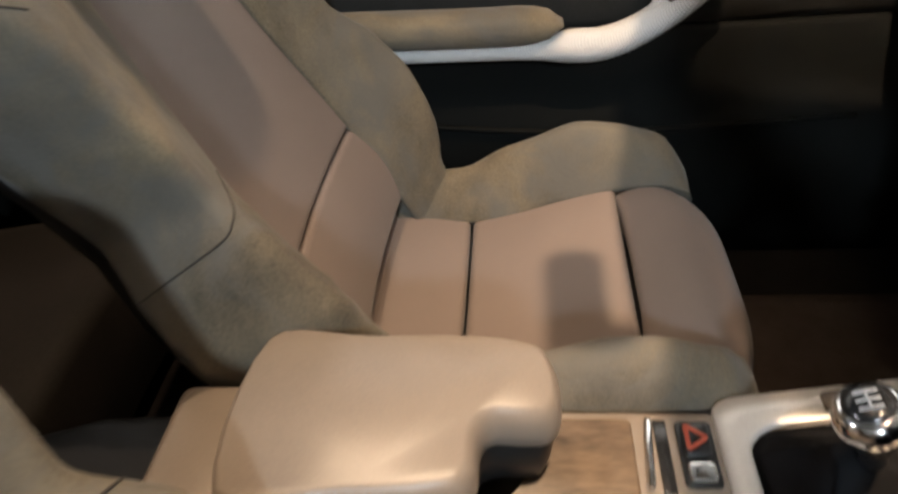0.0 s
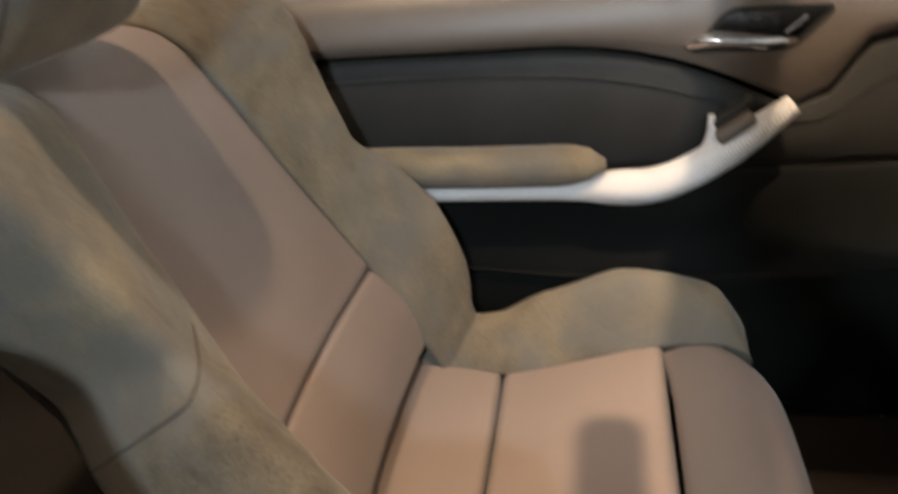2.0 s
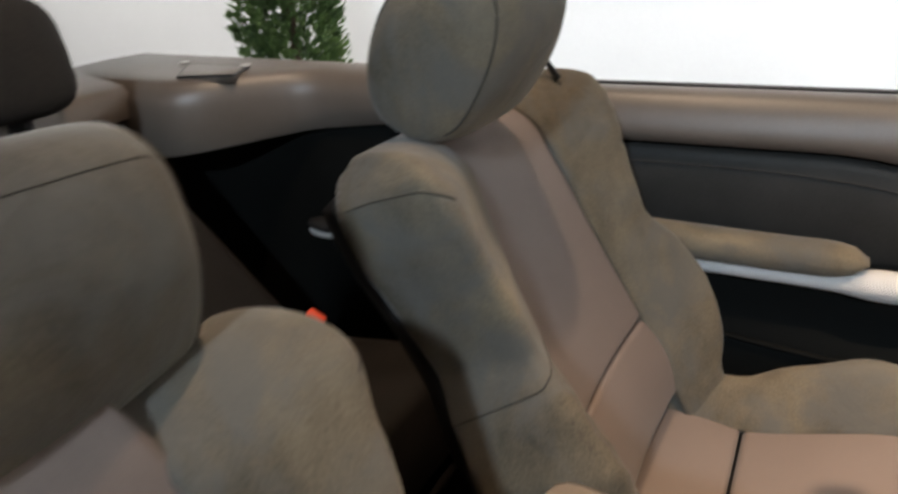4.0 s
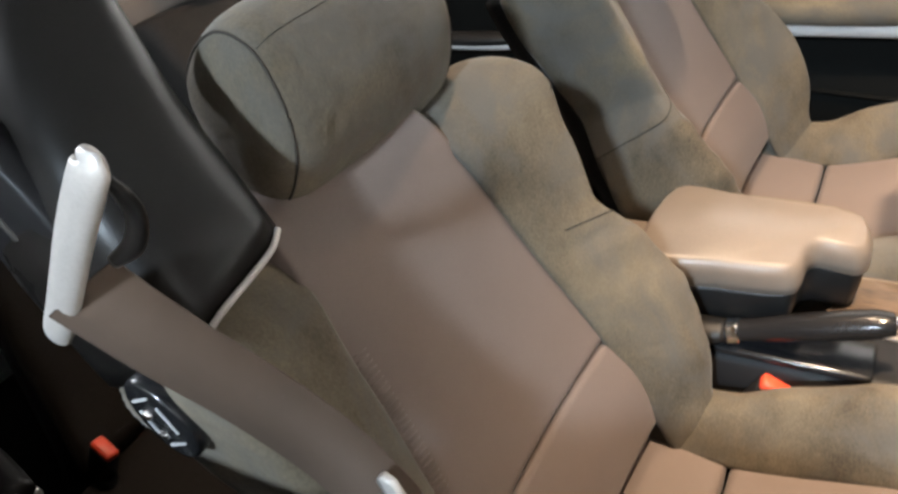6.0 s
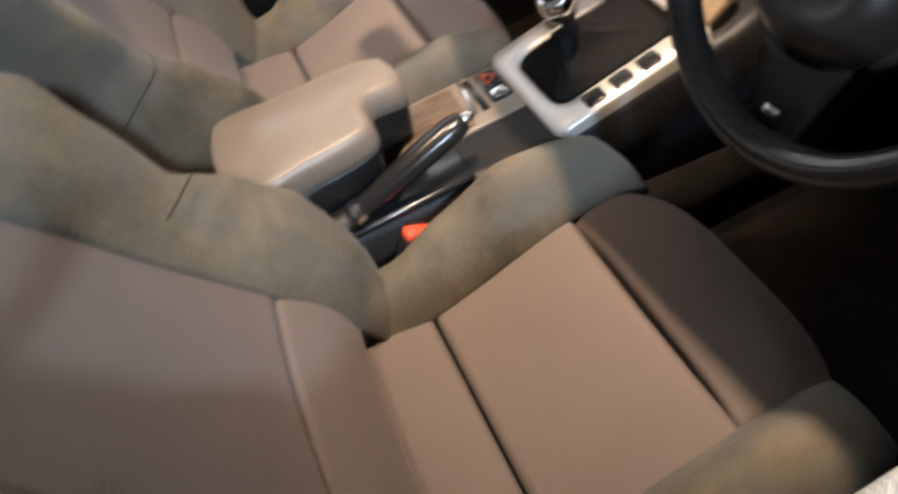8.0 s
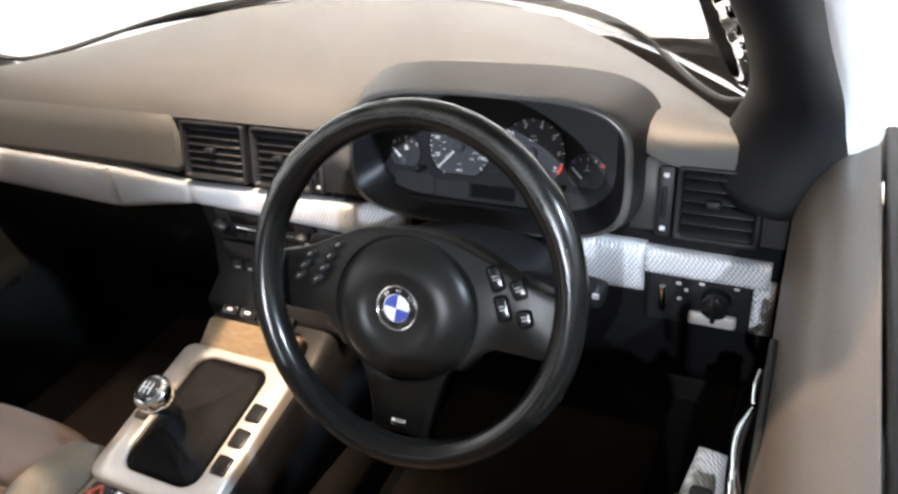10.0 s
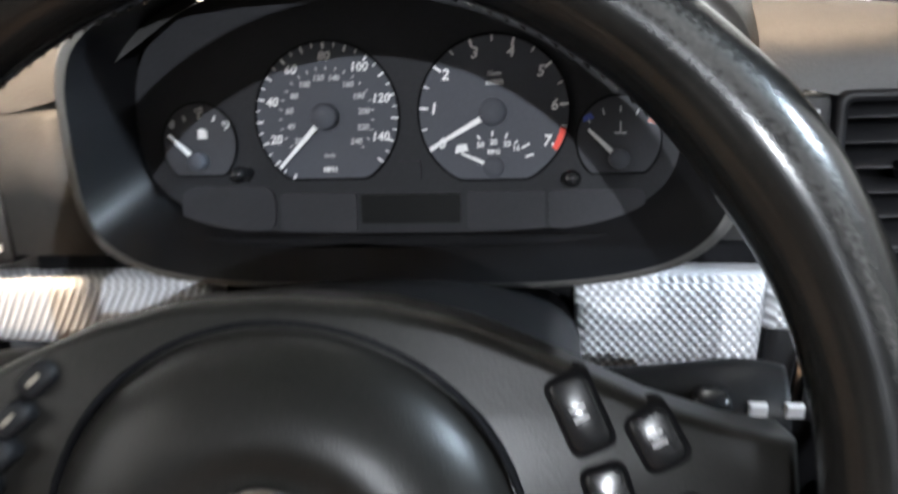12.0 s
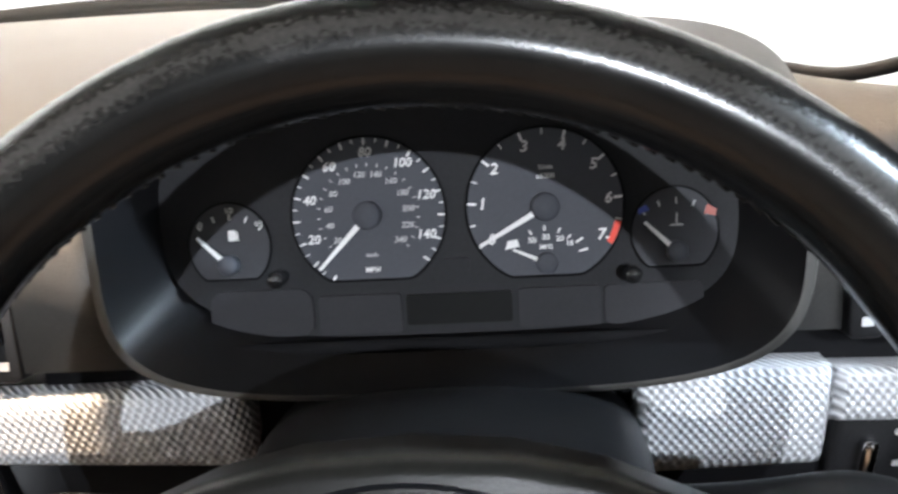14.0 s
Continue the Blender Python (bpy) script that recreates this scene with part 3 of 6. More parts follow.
        if sgn < 0:  # the seams where the wing is sewn to the shoulder, and along the shoulder
            for first, last, h0, h1 in ((0.20, 0.92, 0.335, 0.285), (0.46, 0.86, wing_h + 0.010, wing_h + 0.062)):
                part("seam", tube([wing(first + (last - first) * i / 8, (h0 + (h1 - h0) * i / 8 + 0.02) / (wing_h + 0.168)) for i in range(9)], 0.0011, 6, n=40), DARKSEAM, ob)

    # the gathered edge of the panel, small ribs across its outer seam
    for i in range(34 if side > 0 else 0):
        h = 0.222 + 0.0058 * i
        l = lerp(INNER, h)
        rib = [back(l - 0.016 + 0.009 * j, h + 0.002 * j, 0.0052 - 0.010 * math.sin(math.pi * (0.5 + (l - 0.016 + 0.009 * j) / (2 * l + 0.02))) + (0.0004 if j == 1 else 0.0)) for j in range(3)]
        part("gather", tube(rib, [0.0004, 0.0010, 0.0004], 5, n=4), FABRIC, ob)

    # shell behind
    outline = []
    for h in [0.0, 0.08, 0.16, 0.24, 0.32, 0.40, 0.48, 0.53, 0.56, 0.575]:
        outline.append((lerp(WIDTH, h) * 0.95, h))
    outline += [(-l, h) for l, h in reversed(outline)]
    rings = []
    for n, s in ((-0.060, 0.80), (-0.075, 0.93), (-0.095, 0.95), (-0.125, 0.90), (-0.138, 0.78)):
        rings.append([back(l * s, 0.30 + (h - 0.30) * (0.55 + 0.45 * s), n) for l, h in outline])
    part("back_shell", loft(rings), LEATHER, ob, "black hide seat back")

    # head restraint: a roll across the seat with flat, egg-shaped ends, set inboard of the belt casing
    egg = [(-0.128, 1.004), (-0.092, 1.045), (-0.066, 1.095), (-0.058, 1.145), (-0.078, 1.186), (-0.125, 1.204),
           (-0.178, 1.186), (-0.222, 1.142), (-0.246, 1.085), (-0.245, 1.035), (-0.218, 1.004), (-0.172, 0.992)]
    mid_y, mid_z = -0.150, 1.092
    deep, tall, belly, taper, rise, skew, swell_in, nape = form
    egg = [(mid_y + (y - mid_y) * deep, mid_z + (z - mid_z) * tall) for y, z in egg]
    for m, dy, dz in ((0, -0.5 * belly, 0.6 * belly), (1, -belly, 0.5 * belly), (2, -0.7 * belly, 0), (8, -nape, 0), (9, -nape, 0), (10, -nape, -0.5 * nape), (11, 0, -0.5 * nape)):
        egg[m] = (egg[m][0] + dy, egg[m][1] + dz)

    def head(t, f, swell=0.0):
        """t: -1 at the inboard end to 1 at the outer end; f: round the section."""
        k = len(egg)
        x = (f % 1) * k
        m = int(x) % k
        g = x - int(x)
        p0, p1, p2, p3 = egg[m - 1], egg[m], egg[(m + 1) % k], egg[(m + 2) % k]
        y, z = [0.5 * (2 * b + (c - a) * g + (2 * a - 5 * b + 4 * c - d) * g * g + (3 * b - a - 3 * c + d) * g ** 3) for a, b, c, d in zip(p0, p1, p2, p3)]
        u = abs(t)
        size = (1 - u ** 11) ** 0.38 * (1 - 0.05 * u * u) * (1 - swell_in * t) + swell
        front = 1 - taper * u ** 2 if y > mid_y else 1.0
        l = head_l + head_w * t
        return Vector((seat_x + side * l, head_y + skew * t + mid_y + (y - mid_y) * size * front, head_z + rise * t + mid_z + (z - mid_z) * size))

    ends = [-math.cos(math.pi * i / 36) for i in range(37)]
    ends[0], ends[-1] = -0.9996, 0.9996
    part("headrest", loft([[head(t, j / 56) for j in range(56)] for t in ends]), SUEDE, ob, "large olive suede head restraint")
    for t in (-0.88, 0.88):
        part("seam", tube([head(t, -0.03 + 0.66 * j / 20, 0.003) for j in range(21)], 0.0013, 6, n=60), DARKSEAM, ob)
    part("seam", tube([head(-0.86 + 1.72 * j / 16, 0.325, 0.001) for j in range(17)], 0.0006, 6, n=48), DARKSEAM, ob)
    for l in (-0.08, 0.03):
        part("headrest_post", tube([back(l, 0.52, -0.06), back(l, 0.57, -0.055), back(l, 0.62, -0.05)], 0.008, 10), CHROME, ob)

    # cushion
    def csurf(v0, v1):
        def f(a, b):
            v = v0 + (v1 - v0) * b
            l = (2 * a - 1) * 0.164
            return (seat_x + side * l, v, lerp(CUSH, v) - 0.008 * math.sin(math.pi * a) + 0.004)
        return f
    up = (0, 0, 1)
    part("cushion_rear_panel", pad(csurf(0.030, 0.1475), 22, 14, 0.0015, 0.05, up, rb=0.006), FABRIC, ob)
    part("cushion_centre_panel", pad(csurf(0.1500, 0.3535), 22, 20, 0.0015, 0.05, up, rb=0.009), FABRIC, ob, "broad taupe fabric centre panel")

    def nose(a, b):
        l = 2 * a - 1
        y, z = spline([(0.3575, 0.541), (0.405, 0.550), (0.448, 0.545), (0.482, 0.518), (0.492, 0.47), (0.485, 0.42)], b)
        k = 0.15 + 0.85 * max(0, (y - 0.36) / 0.13)
        return (seat_x + side * l * (0.162 + 0.040 * b), y - 0.050 * l ** 4 * k, z - 0.010 * l ** 4)
    part("cushion_front_panel", pad(nose, 22, 24, 0.010, 0.05, up), FABRIC, ob, "rounded taupe fabric thigh panel")
    CP = [(0.02, 0.012), (0.10, 0.050), (0.20, 0.080), (0.29, 0.088), (0.36, 0.074), (0.42, 0.046), (0.465, 0.004)]
    CW = [(0.02, 0.225), (0.10, 0.255), (0.28, 0.268), (0.40, 0.262), (0.465, 0.238)]
    csec = [(0, 0.0), (0.16, 0.45), (0.40, 0.93), (0.62, 1.0), (0.85, 0.70), (0.99, 0.0), (1.0, -0.5), (0.97, -1.0)]

    def cbol(sgn):
        def f(a, b):
            v = 0.022 + 0.442 * b
            u, n = spline(csec, a)
            w, p = lerp(CW, v), lerp(CP, v)
            z = lerp(CUSH, v) + (n * p if n > 0 else n * 0.09) + 0.0015 * math.sin(55 * v + 7 * a)
            return (seat_x + side * sgn * (0.157 + (w - 0.157) * u), v, z)
        return f
    for sgn in (1, -1):
        part("cushion_bolster", pad(cbol(sgn), 26, 30, 0.003, 0.03, (0, 0, 1), rb=0.014), SUEDE, ob, "olive suede thigh bolster")
    part("seat_base", box((seat_x, 0.24, 0.375), (0.46, 0.46, 0.15), 0.03), PLASTIC, ob, "black plastic seat base")
    part("side_trim", box((seat_x + side * 0.262, 0.18, 0.385), (0.03, 0.50, 0.10), 0.012, 3), PLASTIC, ob, "black plastic side cover")
    for l in (-0.2, 0.2):
        part("seat_rail", box((seat_x + l, 0.22, 0.305), (0.04, 0.56, 0.03), 0.006), PLASTIC, ob)
    return back


back_driver = front_seat(1, 0.372, "driver's seat in olive suede and taupe fabric beside the door", -0.059, -0.073, 0.500, 0.458, -0.067, 0.151, 0.088, (0.75, 0.912, -0.013, 0.0, 0.010, 0.011, 0.07, -0.019))
back_passenger = front_seat(-1, -0.358, "passenger seat in olive suede and taupe fabric beside the console", -0.014, 0.0, 0.512, 0.512, -0.066, 0.110, 0.073)


# ---- seat belts ----
def belt_tower(side, back, label, worn):
    """The casing beside the headrest, the belt guide and the webbing; worn: drawn forward to its tongue."""
    ob = thing("seat_belt", label, "seat belt", "front seat belts", at=back(0.2, 0.5, -0.1))
    rings = []
    for i in range(15):
        t = i / 14
        sink = 0.0 if worn else 0.055
        table = [(0.126, 0.262, 0.536, -0.12, 0.066), (0.125, 0.262, 0.60, -0.12, 0.064), (0.118, 0.252, 0.67, -0.125, 0.052),
                 (0.092, 0.205, 0.765, -0.125, 0.022), (0.08, 0.15, 0.825, -0.11, -0.02), (0.09, 0.11, 0.84, -0.07, -0.05)] if worn else [
            (0.118, 0.236, 0.528, -0.12, 0.052), (0.112, 0.236, 0.60, -0.12, 0.046), (0.104, 0.225, 0.68, -0.125, 0.036),
                                    (0.092, 0.195, 0.765, -0.125, 0.016), (0.08, 0.15, 0.825, -0.11, -0.02), (0.09, 0.11, 0.84, -0.07, -0.05)]
        l0, l1, h, n0, n1 = spline(table, t)
        h = h if worn else 0.528 + 0.2 * (h - 0.528)
        cl, cn, hl, hn = (l0 + l1) / 2, (n0 + n1) / 2, (l1 - l0) / 2, (n1 - n0) / 2
        rings.append([back(cl + hl * math.copysign(abs(math.cos(q)) ** 0.6, math.cos(q)), h - 0.02 * math.cos(q) * (1 - t), cn - sink + hn * math.copysign(abs(math.sin(q)) ** 0.6, math.sin(q)))
                      for q in (2 * math.pi * j / 32 for j in range(32))])
    casing = part("casing", loft(rings), CASING, ob, "smooth black belt casing")
    rim = [rings[0][j] + (rings[0][j] - sum(rings[0], Vector()) / 32).normalized() * 0.001 for j in range(4, 12)]
    part("casing_rim", tube(rim, 0.0026, 8, side=(0, 0, 1)), PAINTSILVER, casing, "thin silver rim")
    if worn:
        plate = axes(back(0.250, 0.64, -0.030), (0, TILT_C, TILT_S), (0, -TILT_S, TILT_C))
        oval = [(0.055 * math.cos(q), 0.095 * math.sin(q)) for q in (2 * math.pi * j / 40 for j in range(40))]
        pl = part("guide_plate", prism(oval, plate, -0.02, 0.006, 0.005, 3), PLASTIC, ob, "oval black guide plate")
        part("plate_slot", prism(rounded(-0.004, -0.02, 0.004, 0.05, 0.003), plate, 0.004, 0.0068), DARKSEAM, pl)
        blade = [(0.662, -0.022, 1.136), (0.667, -0.008, 1.146), (0.670, -0.014, 1.138), (0.671, -0.044, 1.108), (0.670, -0.082, 1.070), (0.669, -0.112, 1.040), (0.667, -0.138, 1.016), (0.660, -0.142, 1.010)]
        guide = part("guide", tube(blade, [0.004, 0.0085, 0.0100, 0.0105, 0.0105, 0.0105, 0.0095, 0.005], 18, 0.6, (1, 0, 0)), PAINTSILVER, ob, "pale silver belt guide")
        loop = [(0.660, -0.020, 1.134), (0.655, -0.020, 1.122), (0.653, -0.022, 1.108), (0.653, -0.036, 1.090), (0.656, -0.056, 1.078)]
        # Inner loop of the silver guide takes the dark casing colour as its shade.
        part("guide_loop", tube(loop, [0.004, 0.006, 0.0065, 0.006, 0.004], 14, 0.6, (1, 0, 0)), CASING, guide, "inner loop of the belt guide")
        ctr = [Vector(p) for p in ((0.664, -0.086, 1.060), (0.646, -0.070, 1.010), (0.620, -0.050, 0.946), (0.604, -0.022, 0.892), (0.600, 0.003, 0.853), (0.600, 0.014, 0.836))]
    else:
        ctr = [Vector(p) for p in ((-0.535, -0.235, 1.096), (-0.545, -0.210, 1.072), (-0.550, -0.187, 1.046), (-0.551, -0.154, 1.003))]
    bm = bmesh.new()
    rows = []
    half = 0.024 if worn else 0.004
    for i in range(29):
        t = i / 28
        c = Vector(spline(ctr, t))
        d = (Vector(spline(ctr, min(t + 0.02, 1))) - Vector(spline(ctr, max(t - 0.02, 0)))).normalized()
        face_dir = (Vector((side * 0.75, TILT_C, TILT_S + 0.2))).normalized()
        w = d.cross(Vector((-0.75, -0.55, -0.35))).normalized() * half if worn else d.cross(face_dir).normalized() * half
        nrm = w.cross(d).normalized() * 0.0009
        rows.append([bm.verts.new(p) for p in (c - w + nrm, c - w * 0.5 + nrm * 1.6, c + w * 0.5 + nrm * 1.6, c + w + nrm, c + w - nrm, c - w - nrm)])
    quads(bm, rows, True)
    if worn:
        part("webbing", bm, WEBBING, ob, "taut brown belt webbing")
    else:
        bm = tube(ctr, [0.004, 0.004, 0.004, 0.0055], 10)
        part("belt_stay", bm, PLASTIC, ob, "thin black belt stay")
    if worn:
        # the tongue: a bent metal plate with a slot, hanging across the webbing, with the lap strap running down from it
        m = Matrix.Translation((0.602, 0, 0)) @ Matrix(((0, 0, 1), (1, 0, 0), (0, 1, 0))).to_4x4()
        shape = [(0.012, 0.877), (0.017, 0.881), (0.025, 0.877), (0.045, 0.804), (0.043, 0.787), (0.032, 0.775), (0.017, 0.768), (0.006, 0.774), (0.002, 0.784), (0.008, 0.791), (0.022, 0.790), (0.029, 0.799), (0.028, 0.808)]
        tongue = part("tongue", prism(shape[::-1], m, -0.003, 0.003, 0.0018), PAINTSILVER, ob, "bent satin metal belt tongue")
        part("tongue_grip", prism([(0.044, 0.815), (0.060, 0.808), (0.067, 0.790), (0.060, 0.771), (0.042, 0.774), (0.046, 0.794)][::-1], m, -0.006, 0.001, 0.0015), GLOSSBLACK, tongue, "black plastic tongue grip")
        part("stop_button", turned([(0.006, 0.0), (0.006, 0.004), (0.004, 0.006)], m @ Matrix.Translation((0.049, 0.829, -0.003)), 14), CHROME, ob, "small bright stop button")
        a, d = Vector((0.598, 0.014, 0.790)), Vector((0.02, -0.93, -0.36)).normalized()
        w = Vector((0.25, -0.33, 0.90)).normalized()
        nn = d.cross(w).normalized()
        strap = bmesh.new()
        rows = []
        for i in range(13):
            t = i / 12
            c = a + d * 0.17 * t + Vector((0, 0, -0.05 * t * t))
            rows.append([strap.verts.new(c + w * q + nn * r) for q, r in ((-0.012, 0.001), (0.012, 0.001), (0.012, -0.001), (-0.012, -0.001))])
        quads(strap, rows, True)
        part("lap_strap", strap, WEBBING, ob, "lap strap going down beside the cushion")
    sw = axes(back(0.268, 0.490, -0.004), (0, TILT_C, TILT_S), (0, -TILT_S, TILT_C)) if side > 0 else axes(back(0.268, 0.490, -0.004), (0, -TILT_C, -TILT_S), (0, -TILT_S, TILT_C))
    cup = part("switch_cup", prism([(0.027 * math.cos(q), 0.036 * math.sin(q)) for q in (2 * math.pi * j / 32 for j in range(32))], sw, -0.03, 0.006, 0.004, 3), GLOSSBLACK, ob, "oval black seat switch")
    marks = bmesh.new()
    for x0, y0, x1, y1 in ((-0.012, -0.0215, 0.012, -0.0195), (-0.012, 0.0195, 0.012, 0.0215), (-0.014, -0.012, -0.012, 0.012), (0.012, -0.012, 0.014, 0.012)):
        prism(rounded(x0, y0, x1, y1, 0.0008, 2), sw, 0.005, 0.0068, bm=marks)
    part("switch_outline", marks, DIMINK, cup, smooth=False)
    for dy in (-0.009, 0.009):
        part("switch_pin", turned([(0.004, 0.0), (0.004, 0.006), (0.0025, 0.0075)], sw @ Matrix.Translation((0.0, dy, 0.004)), 14), CHROME, cup, "small bright switch")
    return ob


belt_tower(1, back_driver, "driver's brown seat belt hanging from its silver guide", True)
belt_tower(-1, back_passenger, "passenger's dark seat belt drawn up behind the headrest", False)


def buckle(at, tilt, parent_label, length=0.16, coil=None):
    ob = thing("belt_buckle", parent_label, "belt buckle", "belt buckles", at=at)
    turn = Euler([radians(q) for q in tilt]).to_matrix()
    x = Vector(at)
    up = turn @ Vector((0, 0, 1))
    part("stalk", tube([x - up * length, x - up * length * 0.5, x - up * 0.03], 0.010, 10, 0.7), PLASTIC, ob)
    part("housing", box(x - up * 0.028, (0.026, 0.040, 0.058), 0.007, 3, turn), PLASTIC, ob)
    part("button", box(x + up * 0.007, (0.022, 0.040, 0.015), 0.005, 2, turn), REDP, ob, "orange-red release button")
    if coil:  # a short bright spring round the foot of the stalk
        for i in range(4):
            c = Vector(coil) + Vector((0, 0.0055, 0.0035)) * i
            ring = [c + Vector((0.008 * math.cos(q), -0.004 * math.sin(q), 0.007 * math.sin(q))) for q in (2 * math.pi * j / 14 for j in range(14))]
            part("spring_coil", tube(ring, 0.0015, 6, closed=True, side=(0, 0.84, 0.54)), CHROME, ob, "small bright spring")
    return ob


buckle((0.120, 0.178, 0.538), (-32, 0, 8), "driver's belt buckle with a red button beside the cushion", coil=(0.118, 0.094, 0.466))
buckle((-0.536, -0.655, 0.515), (-30, 15, 0), "rear belt buckle with a red button on the black bench")
buckle((0.520, -0.645, 0.515), (-30, -10, 0), "rear belt buckle with a red button on the black bench")


# ---- centre console ----
def console():
    ob = thing("centre_console", "black centre console with a brown lidded tray between the seats", "console", at=(0, 0.2, 0.44))
    rings = []
    for y, z, w in ((-0.38, 0.52, 0.085), (-0.2, 0.565, 0.10), (0.0, 0.57, 0.105), (0.30, 0.566, 0.108), (0.42, 0.570, 0.112), (0.66, 0.600, 0.118), (0.80, 0.66, 0.125)):
        rings.append([(-w, y, 0.40), (-w, y, z - 0.014), (-w + 0.010, y, z - 0.003), (-w + 0.02, y, z), (w - 0.02, y, z), (w - 0.010, y, z - 0.003), (w, y, z - 0.014), (w, y, 0.40)])
    part("body", loft(rings), PLASTIC, ob)
    top = axes((0, 0, 0.566), (1, 0, 0), (0, 1, 0))
    part("tray_lid", prism(rounded(-0.084, 0.135, 0.012, 0.322, 0.006), top, 0.0, 0.0085, 0.003), WOOD, ob, "brown streaked tray lid")
    part("tray_frame", prism(rounded(-0.093, 0.128, 0.020, 0.402, 0.010), top, -0.01, 0.005, 0.002), VINYL, ob, "grey-brown tray surround")
    part("chrome_strip", box((-0.045, 0.334, 0.577), (0.075, 0.006, 0.006), 0.002, 2, Euler((0, 0, radians(-4))).to_matrix()), CHROME, ob, "narrow chrome strip")
    part("slot", box((-0.045, 0.347, 0.571), (0.078, 0.012, 0.004), 0.0015), GLOSSBLACK, ob)
    part("switch_plate", prism(rounded(-0.082, 0.360, -0.012, 0.392, 0.005), top, 0.0, 0.008, 0.002), GLOSSBLACK, ob)
    part("warning_switch", prism(rounded(-0.078, 0.364, -0.042, 0.388, 0.004), top, 0.0, 0.012, 0.003), GLOSSBLACK, ob, "black warning light switch")
    tri = bmesh.new()
    for (p, q) in zip(((-0.073, 0.368), (-0.047, 0.368), (-0.060, 0.385)), ((-0.047, 0.368), (-0.060, 0.385), (-0.073, 0.368))):
        tube([(*p, 0.5786), (*((Vector(p) + Vector(q)) / 2), 0.5786), (*q, 0.5786)], 0.0022, 6, bm=tri)
    part("warning_mark", tri, HAZARD, ob, "red triangle mark")
    part("lock_switch", prism(rounded(-0.036, 0.364, -0.016, 0.388, 0.004), top, 0.0, 0.012, 0.003), CHROME, ob, "bright lock switch")
    part("side_panel", box((0.122, 0.365, 0.528), (0.030, 0.13, 0.022), 0.006), VINYL, ob, "grey panel beside the handbrake")
    part("handbrake_well", box((0.072, 0.16, 0.5715), (0.066, 0.24, 0.012), 0.005), GLOSSBLACK, ob)
    return ob


console()


def armrest():
    ob = thing("armrest", "closed grey-tan vinyl armrest on the centre console", "armrest", at=(0, 0.1, 0.57))
    base = axes((0, 0, 0), (1, 0, 0), (0, 1, 0))

    def outline(g):
        return [(-0.084 - g, 0.000 - g), (-0.089 - g, 0.10), (-0.086 - g, 0.225 + g), (-0.070, 0.250 + g), (-0.03, 0.256 + g), (-0.006 + g, 0.246 + g * 0.5), (0.001 + g, 0.225),
                (0.004 + g, 0.200 + g), (0.020, 0.192 + g), (0.052, 0.190 + g), (0.070 + g, 0.172), (0.078 + g, 0.10), (0.076 + g, 0.000 - g)]

    def dense(pts):
        k = len(pts)
        closed = pts + pts[:3]
        out = []
        for i in range(k):
            p0, p1, p2, p3 = closed[i - 1] if i else pts[-1], closed[i], closed[i + 1], closed[i + 2]
            for s in range(5):
                f = s / 5
                out.append(tuple(0.5 * (2 * b + (c - a) * f + (2 * a - 5 * b + 4 * c - d) * f * f + (3 * b - a - 3 * c + d) * f ** 3)
                                 for a, b, c, d in zip(p0, p1, p2, p3)))
        return out

    flat_outline = dense(outline(0))
    k = len(flat_outline)

    def inset(g, z, droop=0.012):
        ring = []
        for i in range(k):
            (x0, y0), (x, y), (x1, y1) = flat_outline[i - 1], flat_outline[i], flat_outline[(i + 1) % k]
            dx, dy = x1 - x0, y1 - y0
            ln = math.hypot(dx, dy) or 1
            nx, ny = -dy / ln, dx / ln
            ring.append((x + nx * g, y + ny * g, z - droop * max(0, (y - 0.17) / 0.08) ** 2))
        return ring
    lid = [inset(g, z) for z, g in ((0.644, -0.006), (0.648, -0.001), (0.658, 0.0), (0.672, -0.001), (0.681, -0.004), (0.6855, -0.0075), (0.6875, -0.0105))]
    part("lid", loft(lid), VINYL, ob, "padded grey-tan vinyl lid")
    shell = [inset(g, z, 0.006) for z, g in ((0.578, -0.022), (0.586, -0.014), (0.610, -0.008), (0.640, -0.005), (0.645, -0.008))]
    part("lower_shell", loft(shell), LEATHER, ob, "black hide lower shell")
    part("hinge_block", box((0.0, -0.055, 0.585), (0.175, 0.085, 0.075), 0.014, 3), VINYL, ob, "grey-tan hinge cover")
    return ob


armrest()


def handbrake():
    ob = thing("handbrake", "lowered black handbrake lever with a chrome button", "handbrake", at=(0.085, 0.1, 0.57))
    part("lever", tube([(0.088, 0.06, 0.575), (0.086, 0.14, 0.598), (0.083, 0.21, 0.620), (0.078, 0.27, 0.636), (0.075, 0.292, 0.640)],
                       [0.012, 0.016, 0.019, 0.019, 0.014], 16, 0.85), GLOSSBLACK, ob, "glossy black hide grip")
    part("button", tube([(0.075, 0.288, 0.640), (0.074, 0.30, 0.642), (0.073, 0.306, 0.643)], [0.008, 0.008, 0.006], 12), CHROME, ob, "chrome release button")
    part("gaiter", tube([(0.092, 0.02, 0.56), (0.090, 0.06, 0.578), (0.088, 0.115, 0.592)], [0.036, 0.030, 0.018], 16, 0.7), LEATHER, ob, "creased black hide gaiter")
    part("collar", tube([(0.0865, 0.118, 0.592), (0.086, 0.126, 0.594), (0.086, 0.132, 0.596)], 0.0195, 16, 0.85), CHROME, ob)
    return ob


handbrake()


